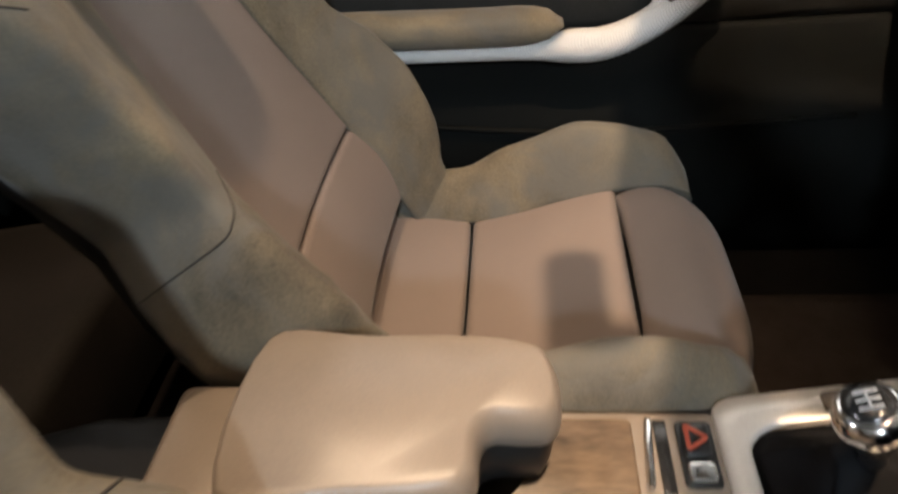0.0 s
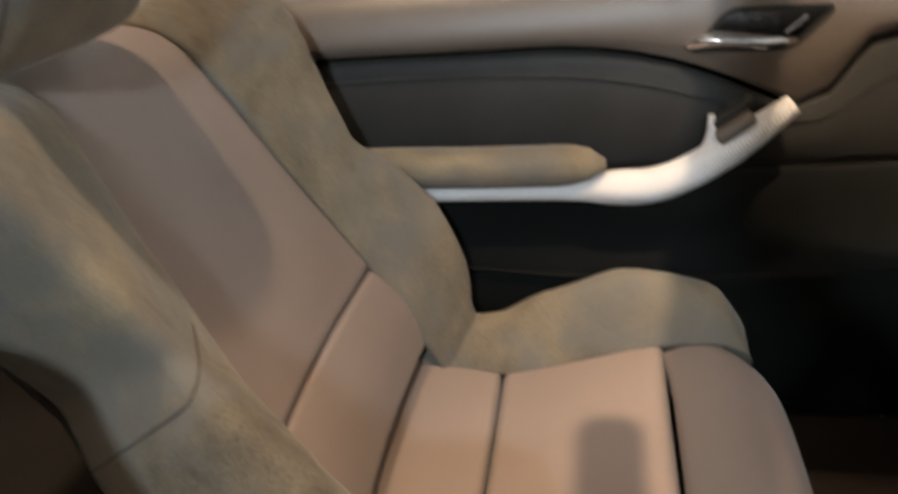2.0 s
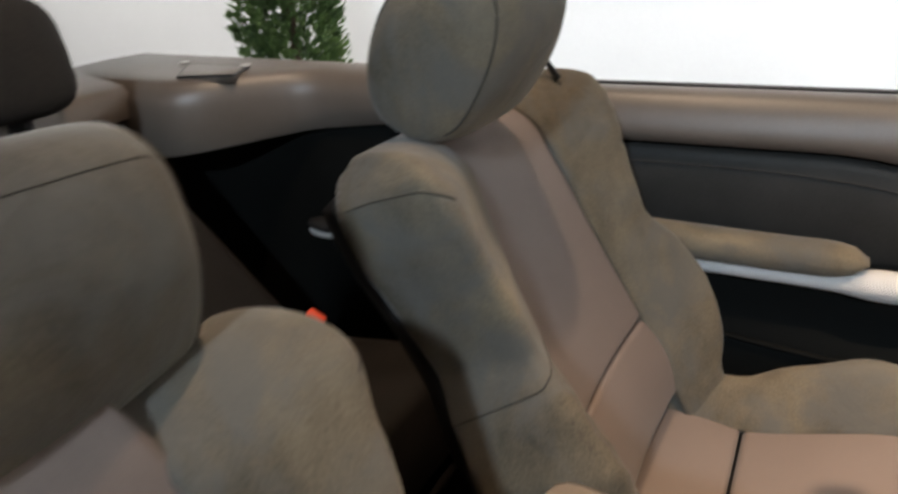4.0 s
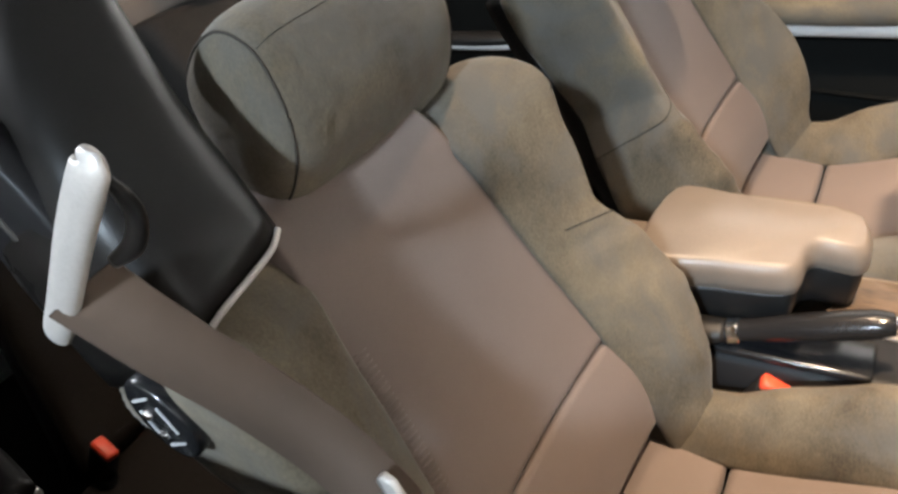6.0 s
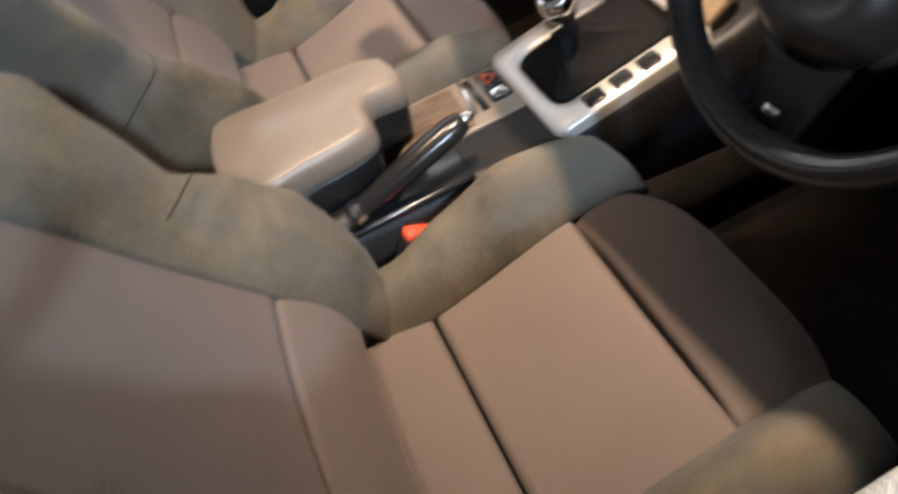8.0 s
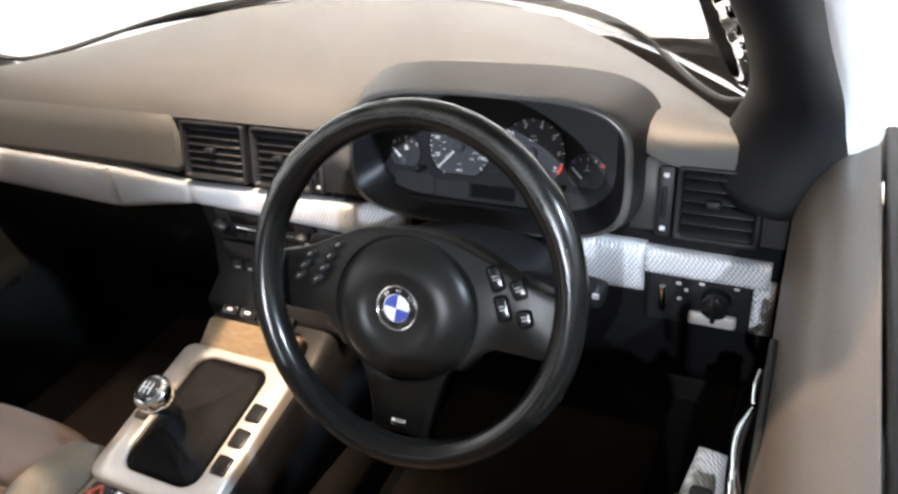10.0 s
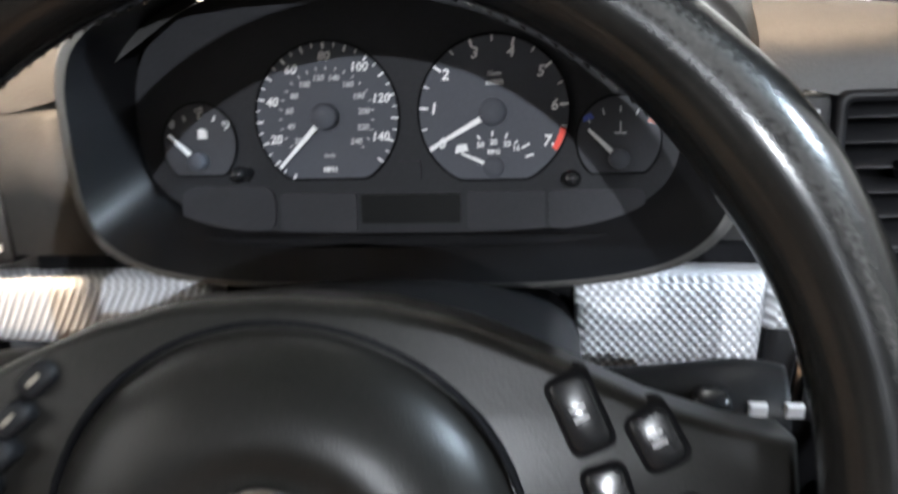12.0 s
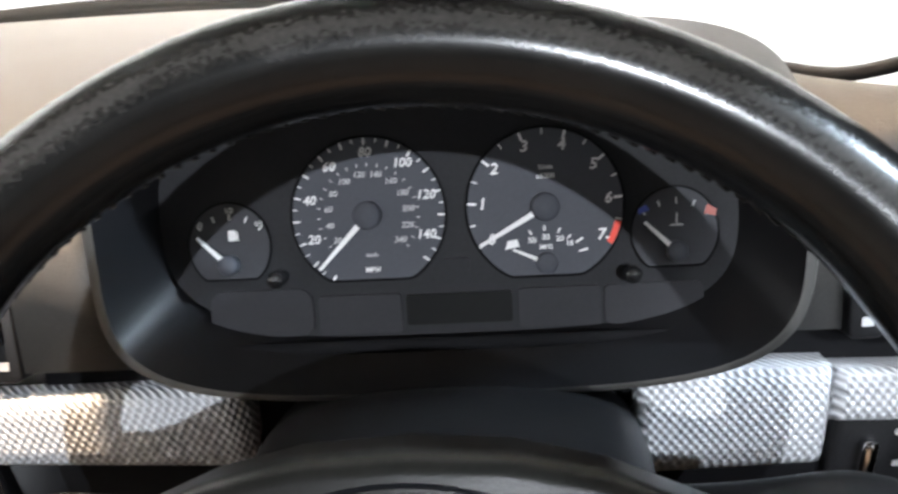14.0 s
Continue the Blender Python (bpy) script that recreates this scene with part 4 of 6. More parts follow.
def gear_lever():
    ob = thing("gear_lever", "gear lever with a silver knob in a black hide boot", "gear lever", at=(0.0, 0.5, 0.58))
    fr = axes((0, 0.52, 0.588), (1, 0, 0), (0, 0.985, 0.17))
    outer, inner = rounded(-0.108, -0.125, 0.108, 0.115, 0.018), rounded(-0.070, -0.100, 0.066, 0.100, 0.026)
    bm = bmesh.new()
    rows = []
    for pts, h in ((outer, -0.02), (outer, 0.004), ([(x * 0.985, y * 0.985) for x, y in outer], 0.008), ([(x * 1.03, y * 1.03) for x, y in inner], 0.008), (inner, 0.005), (inner, -0.02)):
        rows.append([bm.verts.new(fr @ Vector((x, y, h))) for x, y in pts])
    quads(bm, rows, True)
    part("surround", bm, PAINTSILVER, ob, "satin silver console surround")
    rings = []
    for i in range(9):
        t = i / 8
        k = 1 - t
        ring = []
        for j, (x, y) in enumerate(inner):
            fold = 1 + 0.10 * math.sin(j * 1.9 + i) * math.sin(math.pi * t)
            s = (0.16 + 0.84 * k ** 1.3) * fold
            ring.append(fr @ Vector((x * s * 0.99, y * s * 0.99 - 0.035 * t, 0.002 + 0.055 * t)))
        rings.append(ring)
    part("boot", loft(rings), MATTBLACK, ob, "creased black hide boot")
    part("stick", tube([(0.0, 0.495, 0.615), (0.006, 0.484, 0.645), (0.012, 0.477, 0.677)], 0.010, 12), PLASTIC, ob)
    km = axes((0.013, 0.474, 0.674), (1, 0, 0), (0, 0.94, 0.30))
    knob = part("knob", turned([(0.012, -0.012), (0.017, 0.0), (0.0235, 0.012), (0.026, 0.022), (0.0245, 0.032), (0.019, 0.038)], km, 28), CHROME, ob, "silver ringed shift knob")
    part("knob_cap", turned([(0.0185, 0.034), (0.0175, 0.0395), (0.010, 0.0415), (0.001, 0.042)], km, 24), GLOSSBLACK, knob, "black shift pattern cap")
    bars = bmesh.new()
    for x in (-0.007, 0.0, 0.007):
        prism(rounded(x - 0.0008, -0.008, x + 0.0008, 0.008, 0.0006, 2), km, 0.041, 0.0428, bm=bars)
    prism(rounded(-0.007, -0.0008, 0.007, 0.0008, 0.0006, 2), km, 0.041, 0.0428, bm=bars)
    part("shift_pattern", bars, DIMINK, knob, smooth=False)
    for i in range(3):
        part("side_switch", prism(rounded(0.074, -0.070 + 0.042 * i, 0.100, -0.040 + 0.042 * i, 0.004), fr, 0.004, 0.012, 0.003), GLOSSBLACK, ob, "small glossy black switch")
    part("side_switch", prism(rounded(-0.100, -0.030, -0.078, 0.000, 0.004), fr, 0.004, 0.012, 0.003), WOOD, ob, "small brown switch")
    return ob


gear_lever()


# ---- dashboard ----
def dashboard():
    ob = thing("dashboard", "grey-black grained dashboard with vents and silver trim", "dashboard", kind="structure", at=(0, 0.95, 0.7))
    top = []
    nx = 60
    for i in range(nx + 1):
        x = -0.735 + 1.47 * i / nx
        hump = math.exp(-((x - 0.378) / 0.165) ** 4)
        mid = math.exp(-(x / 0.5) ** 4)
        far = 1.25 - 0.44 * max(0, (abs(x) - 0.12) / 0.6) ** 1.7
        near = 0.782 + 0.052 * hump
        row = []
        for f, z, k in ((1.0, 0.972, 0.05), (0.8, 0.977, 0.2), (0.6, 0.980, 0.5), (0.4, 0.981, 0.8), (0.22, 0.976, 1.0), (0.10, 0.964, 1.0), (0.03, 0.948, 1.0), (0.0, 0.931, 1.0)):
            row.append((x, near + (max(far, near + 0.03) - near) * f, z + (0.020 + 0.05 * max(0, 0.15 - f) / 0.15) * k * hump - 0.006 * (1 - mid) - 0.040 * f * max(0, (abs(x) - 0.12) / 0.6) ** 1.5))
        top.append(row)
    bm = loft(top, closed=False)
    part("dash_top", bm, DASHSKIN, ob, "grey grained dashboard top")
    # facia left of the cluster and right of it, each with a lower panel
    face = [(0.83, 0.94), (0.782, 0.932), (0.772, 0.90), (0.760, 0.858), (0.758, 0.848), (0.83, 0.846)]
    part("facia", sweep_x(face, -0.72, -0.142, 6), DASHSKIN, ob)
    part("facia", sweep_x([(0.80, 0.935), (0.775, 0.93), (0.757, 0.85), (0.80, 0.846)], 0.134, 0.200, 2), DASHSKIN, ob)
    part("facia", sweep_x([(0.82, 0.935), (0.79, 0.93), (0.77, 0.85), (0.82, 0.846)], 0.556, 0.592, 2), DASHSKIN, ob)
    part("facia", sweep_x([(0.82, 0.935), (0.785, 0.93), (0.765, 0.85), (0.82, 0.846)], 0.700, 0.725, 2), DASHSKIN, ob)
    low = [(0.84, 0.845), (0.775, 0.838), (0.765, 0.80), (0.757, 0.795), (0.757, 0.76), (0.775, 0.70), (0.82, 0.60), (0.90, 0.50), (0.98, 0.50), (0.98, 0.845)]
    part("lower_panel", sweep_x(low, 0.132, 0.728, 6), MATTBLACK, ob, "dark lower dashboard panel")
    glove = [(0.84, 0.845), (0.775, 0.838), (0.768, 0.775), (0.757, 0.770), (0.757, 0.74), (0.775, 0.66), (0.82, 0.58), (0.90, 0.50), (0.98, 0.50), (0.98, 0.845)]
    part("glove_panel", sweep_x(glove, -0.728, -0.140, 6), DOORSHADE, ob, "glove box panel, darkened for its shade")
    # silver trim
    def strip(x0, x1, z0a, z1a, z0b, z1b, n=16):
        def f(a, b):
            x = x0 + (x1 - x0) * a
            lo, hi = z0a + (z0b - z0a) * a, z1a + (z1b - z1a) * a
            return (x, 0.746 - 0.0015 * math.sin(math.pi * b) + 0.006 * b + 0.02 * max(0, abs(x) - 0.6), lo + (hi - lo) * b)
        return pad(f, n, 6, 0.004, 0.02, (0, -1, 0))
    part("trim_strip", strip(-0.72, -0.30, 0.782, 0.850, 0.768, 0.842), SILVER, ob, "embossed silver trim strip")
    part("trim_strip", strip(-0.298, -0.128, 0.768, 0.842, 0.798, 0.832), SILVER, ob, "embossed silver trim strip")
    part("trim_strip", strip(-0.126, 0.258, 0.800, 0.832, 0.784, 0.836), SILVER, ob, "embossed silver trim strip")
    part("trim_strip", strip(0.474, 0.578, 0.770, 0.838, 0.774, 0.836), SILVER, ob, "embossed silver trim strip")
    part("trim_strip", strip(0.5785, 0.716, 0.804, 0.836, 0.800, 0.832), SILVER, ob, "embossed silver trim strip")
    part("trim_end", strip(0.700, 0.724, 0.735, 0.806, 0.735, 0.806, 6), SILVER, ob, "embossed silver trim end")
    return ob


dashboard()


def air_vent(x0, x1, z0, z1, y0, y1, slats, label, dial_side=0):
    """A slatted vent whose face runs from y0 at its foot to y1 at its top."""
    ob = thing("air_vent", label, "air vent", "dashboard vents", at=((x0 + x1) / 2, y0, (z0 + z1) / 2))
    up = Vector((0, y1 - y0, z1 - z0))
    h = up.length
    m = axes((x0, y0, z0), (1, 0, 0), up)
    w = x1 - x0
    bm = bmesh.new()
    rows = []
    o, i_ = rounded(0, 0, w, h, 0.006), rounded(0.006, 0.006, w - 0.006, h - 0.006, 0.004)
    for pts, d in ((o, -0.03), (o, 0.002), (rounded(0.002, 0.002, w - 0.002, h - 0.002, 0.005), 0.005), (i_, 0.003), (i_, -0.05)):
        rows.append([bm.verts.new(m @ Vector((x, y, d))) for x, y in pts])
    quads(bm, rows, True)
    part("frame", bm, PLASTIC, ob, "black plastic vent frame")
    part("duct", prism(rounded(0.005, 0.005, w - 0.005, h - 0.005, 0.004), m, -0.055, -0.045), GLOSSBLACK, ob)
    rot = m.to_3x3() @ Euler((radians(25), 0, 0)).to_matrix()
    for k in range(slats):
        c = m @ Vector((w / 2, 0.010 + (h - 0.020) * k / (slats - 1), -0.012))
        part("slat", box(c, (w - 0.014, 0.0022, 0.022), 0.001, 1, rot), PLASTIC, ob)
    part("slider", box(m @ Vector((w * 0.45, h * 0.52, 0.0)), (0.016, 0.010, 0.012), 0.003, 2, m.to_3x3()), PLASTIC, ob, "vent direction slider")
    if dial_side:
        xx = -0.011 if dial_side < 0 else w + 0.011
        part("thumbwheel_plate", prism(rounded(xx - 0.009, 0.002, xx + 0.009, h - 0.002, 0.004), m, -0.02, 0.003, 0.002), PLASTIC, ob)
        part("thumbwheel", box(m @ Vector((xx, h * 0.5, 0.003)), (0.006, h * 0.45, 0.012), 0.003, 2, m.to_3x3()), GLOSSBLACK, ob)
        for yy in (0.14, 0.86):
            part("mark", prism(rounded(xx - 0.003, h * yy - 0.0025, xx + 0.003, h * yy + 0.0025, 0.0006, 2), m, 0.002, 0.0036), DIMINK, ob, smooth=False)
    return ob


air_vent(-0.128, -0.006, 0.842, 0.928, 0.757, 0.782, 7, "black slatted vent over the radio")
air_vent(0.006, 0.112, 0.842, 0.928, 0.757, 0.782, 7, "black slatted vent over the radio with a thumbwheel", 1)
air_vent(0.606, 0.698, 0.846, 0.930, 0.763, 0.785, 6, "black slatted side vent with a thumbwheel", -1)
air_vent(-0.695, -0.595, 0.858, 0.930, 0.763, 0.785, 6, "black slatted side vent at the passenger's end", 1)


def centre_stack():
    ob = thing("centre_stack", "black centre stack with radio and heater controls", "car radio", at=(0, 0.76, 0.7))
    part("housing", sweep_x([(0.86, 0.80), (0.764, 0.797), (0.768, 0.72), (0.752, 0.66), (0.71, 0.635), (0.71, 0.60), (0.9, 0.60)], -0.128, 0.128, 4), PLASTIC, ob)
    m = axes((0, 0.7625, 0.7975), (1, 0, 0), (0, -0.05, 1))
    radio = part("radio", prism(rounded(-0.095, -0.062, 0.095, -0.006, 0.004), m, 0.0, 0.010, 0.002), GLOSSBLACK, ob, "black radio front")
    part("display", prism(rounded(-0.060, -0.026, 0.060, -0.010, 0.002), m, 0.009, 0.0112), LCD, radio, "dark display")
    for s in (-0.078, 0.078):
        part("knob", turned([(0.010, 0.0), (0.010, 0.018), (0.008, 0.020)], m @ Matrix.Translation((s, -0.030, 0.008)), 20), GLOSSBLACK, radio)
    part("slot_lip", prism(rounded(-0.055, -0.036, 0.055, -0.033, 0.001, 2), m, 0.009, 0.0135), CHROME, radio, "bright slot lip")
    for i in range(6):
        part("preset_button", prism(rounded(-0.058 + 0.020 * i, -0.056, -0.042 + 0.020 * i, -0.044, 0.002), m, 0.009, 0.014, 0.001), PLASTIC, radio)
    m2 = axes((0, 0.764, 0.725), (1, 0, 0), (0, -0.05, 1))
    heat = part("heater_panel", prism(rounded(-0.100, -0.060, 0.100, 0.004, 0.004), m2, 0.0, 0.010, 0.002), GLOSSBLACK, ob, "black heater control panel")
    part("display", prism(rounded(-0.035, -0.024, 0.035, -0.004, 0.002), m2, 0.009, 0.0112), LCD, heat)
    for i in range(7):
        part("heater_button", prism(rounded(-0.092 + 0.0265 * i, -0.052, -0.070 + 0.0265 * i, -0.034, 0.003), m2, 0.009, 0.014, 0.0015), PLASTIC, heat)
    bars = bmesh.new()
    for i in range(7):
        prism(rounded(-0.086 + 0.0265 * i, -0.045, -0.076 + 0.0265 * i, -0.042, 0.0008, 2), m2, 0.0135, 0.0146, bm=bars)
    part("button_marks", bars, DIMINK, heat, smooth=False)
    # ashtray front, sloping to the gear lever
    fr = axes((0, 0.665, 0.630), (1, 0, 0), (0, 0.82, 0.57))
    part("ashtray_lid", prism(rounded(-0.088, -0.055, 0.088, 0.012, 0.010), fr, -0.02, 0.006, 0.004), TANLID, ob, "tan veneered ashtray lid")
    for i in range(4):
        part("switch", prism(rounded(-0.07 + 0.036 * i, 0.020, -0.04 + 0.036 * i, 0.036, 0.003), fr, -0.006, 0.006, 0.002), GLOSSBLACK, ob)
    for i in range(4):
        part("switch_mark", prism(rounded(-0.060 + 0.036 * i, 0.026, -0.050 + 0.036 * i, 0.030, 0.001, 2), fr, 0.0055, 0.007), INK, ob, smooth=False)
    return ob


centre_stack()


def light_switch():
    ob = thing("light_switch_panel", "black headlight switch panel with a rotary knob", "switch panel", at=(0.64, 0.75, 0.77))
    m = axes((0.582, 0.7555, 0.735), (1, 0, 0), (0, 0.03, 1))
    part("plate", prism(rounded(0, 0, 0.118, 0.070, 0.006), m, -0.02, 0.006, 0.003), PLASTIC, ob)
    part("thumbwheel", box(m @ Vector((0.020, 0.036, 0.008)), (0.009, 0.040, 0.012), 0.004, 3, m.to_3x3()), CHROME, ob, "bright dimmer wheel")
    part("knob", turned([(0.017, 0.0), (0.0165, 0.016), (0.014, 0.020), (0.002, 0.0205)], m @ Matrix.Translation((0.080, 0.042, 0.006)), 28), GLOSSBLACK, ob, "black rotary light knob")
    part("knob_bar", box(m @ Vector((0.080, 0.042, 0.028)), (0.006, 0.030, 0.012), 0.003, 2, m.to_3x3()), GLOSSBLACK, ob)
    part("fog_switch", prism(rounded(0.050, 0.006, 0.104, 0.022, 0.003), m, 0.0, 0.012, 0.003), PAINTSILVER, ob, "grey fog light switch")
    for x, y, w in ((0.034, 0.056, 0.006), (0.044, 0.048, 0.004), (0.060, 0.060, 0.006), (0.098, 0.060, 0.006), (0.036, 0.034, 0.005)):
        part("mark", prism(rounded(x, y, x + w, y + 0.004, 0.001, 2), m, 0.005, 0.0068), DIMINK, ob, smooth=False)
    return ob


light_switch()


# ---- instrument cluster ----
CM = axes((0.3795, 0.800, 0.918), (1, 0, 0), (0, 0.36, 0.933))


def cluster():
    ob = thing("instrument_cluster", "lit instrument cluster with mph speedometer and rev counter", "instrument cluster", at=(0.38, 0.80, 0.918))
    # hood: from the dashboard out to the lip and in again to the plate
    def loop(hw, up_h, down_h, cx, cz, ytop, ybot, n=96, e=0.52):
        pts = []
        for j in range(n):
            q = 2 * math.pi * j / n
            cq, sq = math.cos(q), math.sin(q)
            x = cx + hw * math.copysign(abs(cq) ** e, cq)
            z = cz + (up_h if sq > 0 else down_h) * math.copysign(abs(sq) ** e, sq)
            f = (z - cz + down_h) / (up_h + down_h)
            pts.append(Vector((x, ybot + (ytop - ybot) * f, z)))
        return pts
    rings = [loop(0.205, 0.090, 0.090, 0.374, 0.918, 0.86, 0.80), loop(0.196, 0.087, 0.086, 0.374, 0.918, 0.815, 0.758),
             loop(0.187, 0.084, 0.081, 0.374, 0.918, 0.782, 0.742)]
    part("hood", loft(rings, cap=False), LEATHER, ob, "grained hood around the dials")
    rings = [loop(0.187, 0.084, 0.081, 0.374, 0.918, 0.782, 0.742), loop(0.184, 0.082, 0.0785, 0.374, 0.918, 0.778, 0.736), loop(0.179, 0.080, 0.0755, 0.374, 0.918, 0.778, 0.737)]
    part("bezel_lip", loft(rings, cap=False), LITLIP, ob, "satin bezel lip, greyed to carry its highlight")
    rings = [loop(0.179, 0.080, 0.0755, 0.374, 0.918, 0.778, 0.737), loop(0.172, 0.079, 0.070, 0.374, 0.918, 0.800, 0.752, e=0.54), loop(0.160, 0.076, 0.064, 0.372, 0.918, 0.832, 0.780, e=0.58)]
    part("bezel_wall", loft(rings, cap=False), BEZEL, ob, "deep black bezel wall")
    part("plate", prism([(0.168 * math.copysign(abs(math.cos(q)) ** 0.7, math.cos(q)), (0.082 if math.sin(q) > 0 else 0.072) * math.copysign(abs(math.sin(q)) ** 0.7, math.sin(q)))
                         for q in (2 * math.pi * j / 48 for j in range(48))], CM, -0.012, -0.001), CARD, ob, "dark grey cluster plate", smooth=False)

    def dial(u, v, r, cut, name):
        pts = []
        for j in range(72):
            q = 2 * math.pi * j / 72
            pts.append((u + r * math.cos(q), v + max(r * math.sin(q), -cut)))
        p = part(name, prism(pts, CM, -0.001, 0.0012), DIAL, ob, "grey-black dial face", smooth=False)
        rim = [CM @ Vector((x, y, 0.0014)) for x, y in pts]
        part("dial_rim", tube(rim, 0.0007, 6, closed=True, side=CM.to_3x3() @ Vector((0, 0, 1))), MATTBLACK, p)
        return p

    def at(u, v, q=0, d=0.0014):
        return CM @ Matrix.Translation((u, v, d)) @ Matrix.Rotation(q, 4, "Z")

    def tick(bm, u, v, r0, r1, ang, w, d=0.0013):
        a = radians(ang)
        m = CM @ Matrix.Translation((u, v, 0)) @ Matrix.Rotation(a, 4, "Z")
        prism([(r0, -w / 2), (r1, -w / 2), (r1, w / 2), (r0, w / 2)], m, d, d + 0.0003, bm=bm)

    def needle(u, v, ang, ln, p, cap, w=0.0016):
        a = radians(ang)
        m = CM @ Matrix.Translation((u, v, 0)) @ Matrix.Rotation(a, 4, "Z")
        part("needle", prism([(cap * 0.6, -w), (ln, -w * 0.55), (ln, w * 0.55), (cap * 0.6, w)], m, 0.0045, 0.0060), INK, p, "white needle", smooth=False)
        part("needle_cap", turned([(cap, 0.0015), (cap, 0.0075), (cap * 0.85, 0.0090), (0.0005, 0.0092)], m, 28), DIAL, p, "round grey needle cap")

    k = 0.000316
    # speedometer
    u, v, R = -0.0485, 0.0, 0.0432
    speed = dial(u, v, R, 0.0365, "speedometer")
    bm = bmesh.new()
    for s in range(0, 151, 5):
        ang = 238.8 - 1.855 * s
        tick(bm, u, v, R - (0.0046 if s % 10 == 0 else 0.0032), R - 0.0008, ang, 0.0011 if s % 10 == 0 else 0.0007)
    for s in range(20, 141, 20):
        a = radians(238.8 - 1.855 * s)
        letters(str(s), 0.0072, at(u + 0.0338 * math.cos(a), v + 0.0345 * math.sin(a)), bm, 0.18)
    letters("MPH", 0.0042, at(u + 0.001, v - 0.0308), bm)
    part("scale_print", bm, INK, speed, "white speed figures", smooth=False)
    bm = bmesh.new()
    for s in range(20, 241, 10):
        ang = 240.5 - 1.170 * s
        tick(bm, u, v, 0.0268, 0.0288, ang, 0.0006)
        if s % 20 == 0:
            a = radians(ang)
            letters(str(s), 0.0046, at(u + 0.0226 * math.cos(a), v + 0.0226 * math.sin(a)), bm, 0.15)
    letters("km/h", 0.0032, at(u + 0.001, v - 0.0225), bm)
    part("small_print", bm, DIMINK, speed, "small grey figures", smooth=False)
    needle(u, v, 226, 0.0405, speed, 0.0078)
    # rev counter
    u, v = 0.0490, 0.0
    rev = dial(u, v, R, 0.0385, "rev_counter")
    bm = bmesh.new()
    for i in range(0, 15):
        ang = 210 - 17.1 * i
        tick(bm, u, v, R - (0.0056 if i % 2 == 0 else 0.0040), R - 0.0008, ang, 0.0014 if i % 2 == 0 else 0.0008)
    for i in range(8):
        a = radians(210 - 34.2 * i)
        letters(str(i), 0.0086, at(u + 0.0345 * math.cos(a), v + 0.0345 * math.sin(a)), bm, 0.18)
    letters("1/min", 0.0036, at(u + 0.001, v + 0.0215), bm)
    letters("x1000", 0.0040, at(u + 0.001, v + 0.0165), bm)
    for lab, ang in (("50", 118), ("30", 92), ("20", 66), ("16", 45)):
        a = radians(ang)
        letters(lab, 0.0044, at(u + 0.0006 + 0.0165 * math.cos(a) * 1.05, v - 0.030 + 0.0130 * math.sin(a)), bm)
        tick(bm, u, v - 0.030, 0.0165, 0.0195, ang, 0.0009)
    for ang in (30, 14):
        tick(bm, u, v - 0.030, 0.0185, 0.0235, ang, 0.0011)
    letters("MPG", 0.0036, at(u, v - 0.0225), bm)
    prism([(-0.004, -0.0025), (0.004, -0.001), (0.0028, 0.003), (-0.0026, 0.0022)], at(u - 0.0185, v - 0.0205), 0.0, 0.0004, bm=bm)
    part("scale_print", bm, INK, rev, "white rev figures", smooth=False)
    bm = bmesh.new()
    pts = [(u + (R - 0.0008) * math.cos(radians(q)), v + (R - 0.0008) * math.sin(radians(q))) for q in range(-32, -13, 2)]
    pts += [(u + (R - 0.0042) * math.cos(radians(q)), v + (R - 0.0042) * math.sin(radians(q))) for q in range(-14, -33, -2)]
    prism(pts, CM, 0.0013, 0.0017, bm=bm)
    part("red_zone", bm, REDINK, rev, "red limit band", smooth=False)
    needle(u, v, 209, 0.0415, rev, 0.0078)
    m = CM @ Matrix.Translation((u, v - 0.031, 0)) @ Matrix.Rotation(radians(156), 4, "Z")
    part("economy_needle", prism([(0.004, -0.0011), (0.020, -0.0006), (0.020, 0.0006), (0.004, 0.0011)], m, 0.0035, 0.0046), INK, rev, smooth=False)
    part("economy_cap", turned([(0.0060, 0.0015), (0.0060, 0.0055), (0.0050, 0.0065), (0.0005, 0.0066)], m, 24), DIAL, rev)
    # fuel and temperature
    for u, v, nm, marks in ((-0.1280, -0.0245, "fuel_gauge", INK), (0.1190, -0.0275, "temperature_gauge", DIMINK)):
        pts = []
        for j in range(48):
            q = 2 * math.pi * j / 48
            pts.append((u + 0.0235 * math.cos(q) + 0.0, v + 0.0105 + max(0.0245 * math.sin(q), -0.019)))
        g = part(nm, prism(pts, CM, -0.001, 0.0012), GAUGE, ob, "small grey-black gauge", smooth=False)
        rim = [CM @ Vector((x, y, 0.0013)) for x, y in pts]
        part("dial_rim", tube(rim, 0.0006, 6, closed=True, side=CM.to_3x3() @ Vector((0, 0, 1))), MATTBLACK, g)
        bm = bmesh.new()
        for ang in (128, 108, 88, 68, 48):
            tick(bm, u, v, 0.0255, 0.0290, ang, 0.0009)
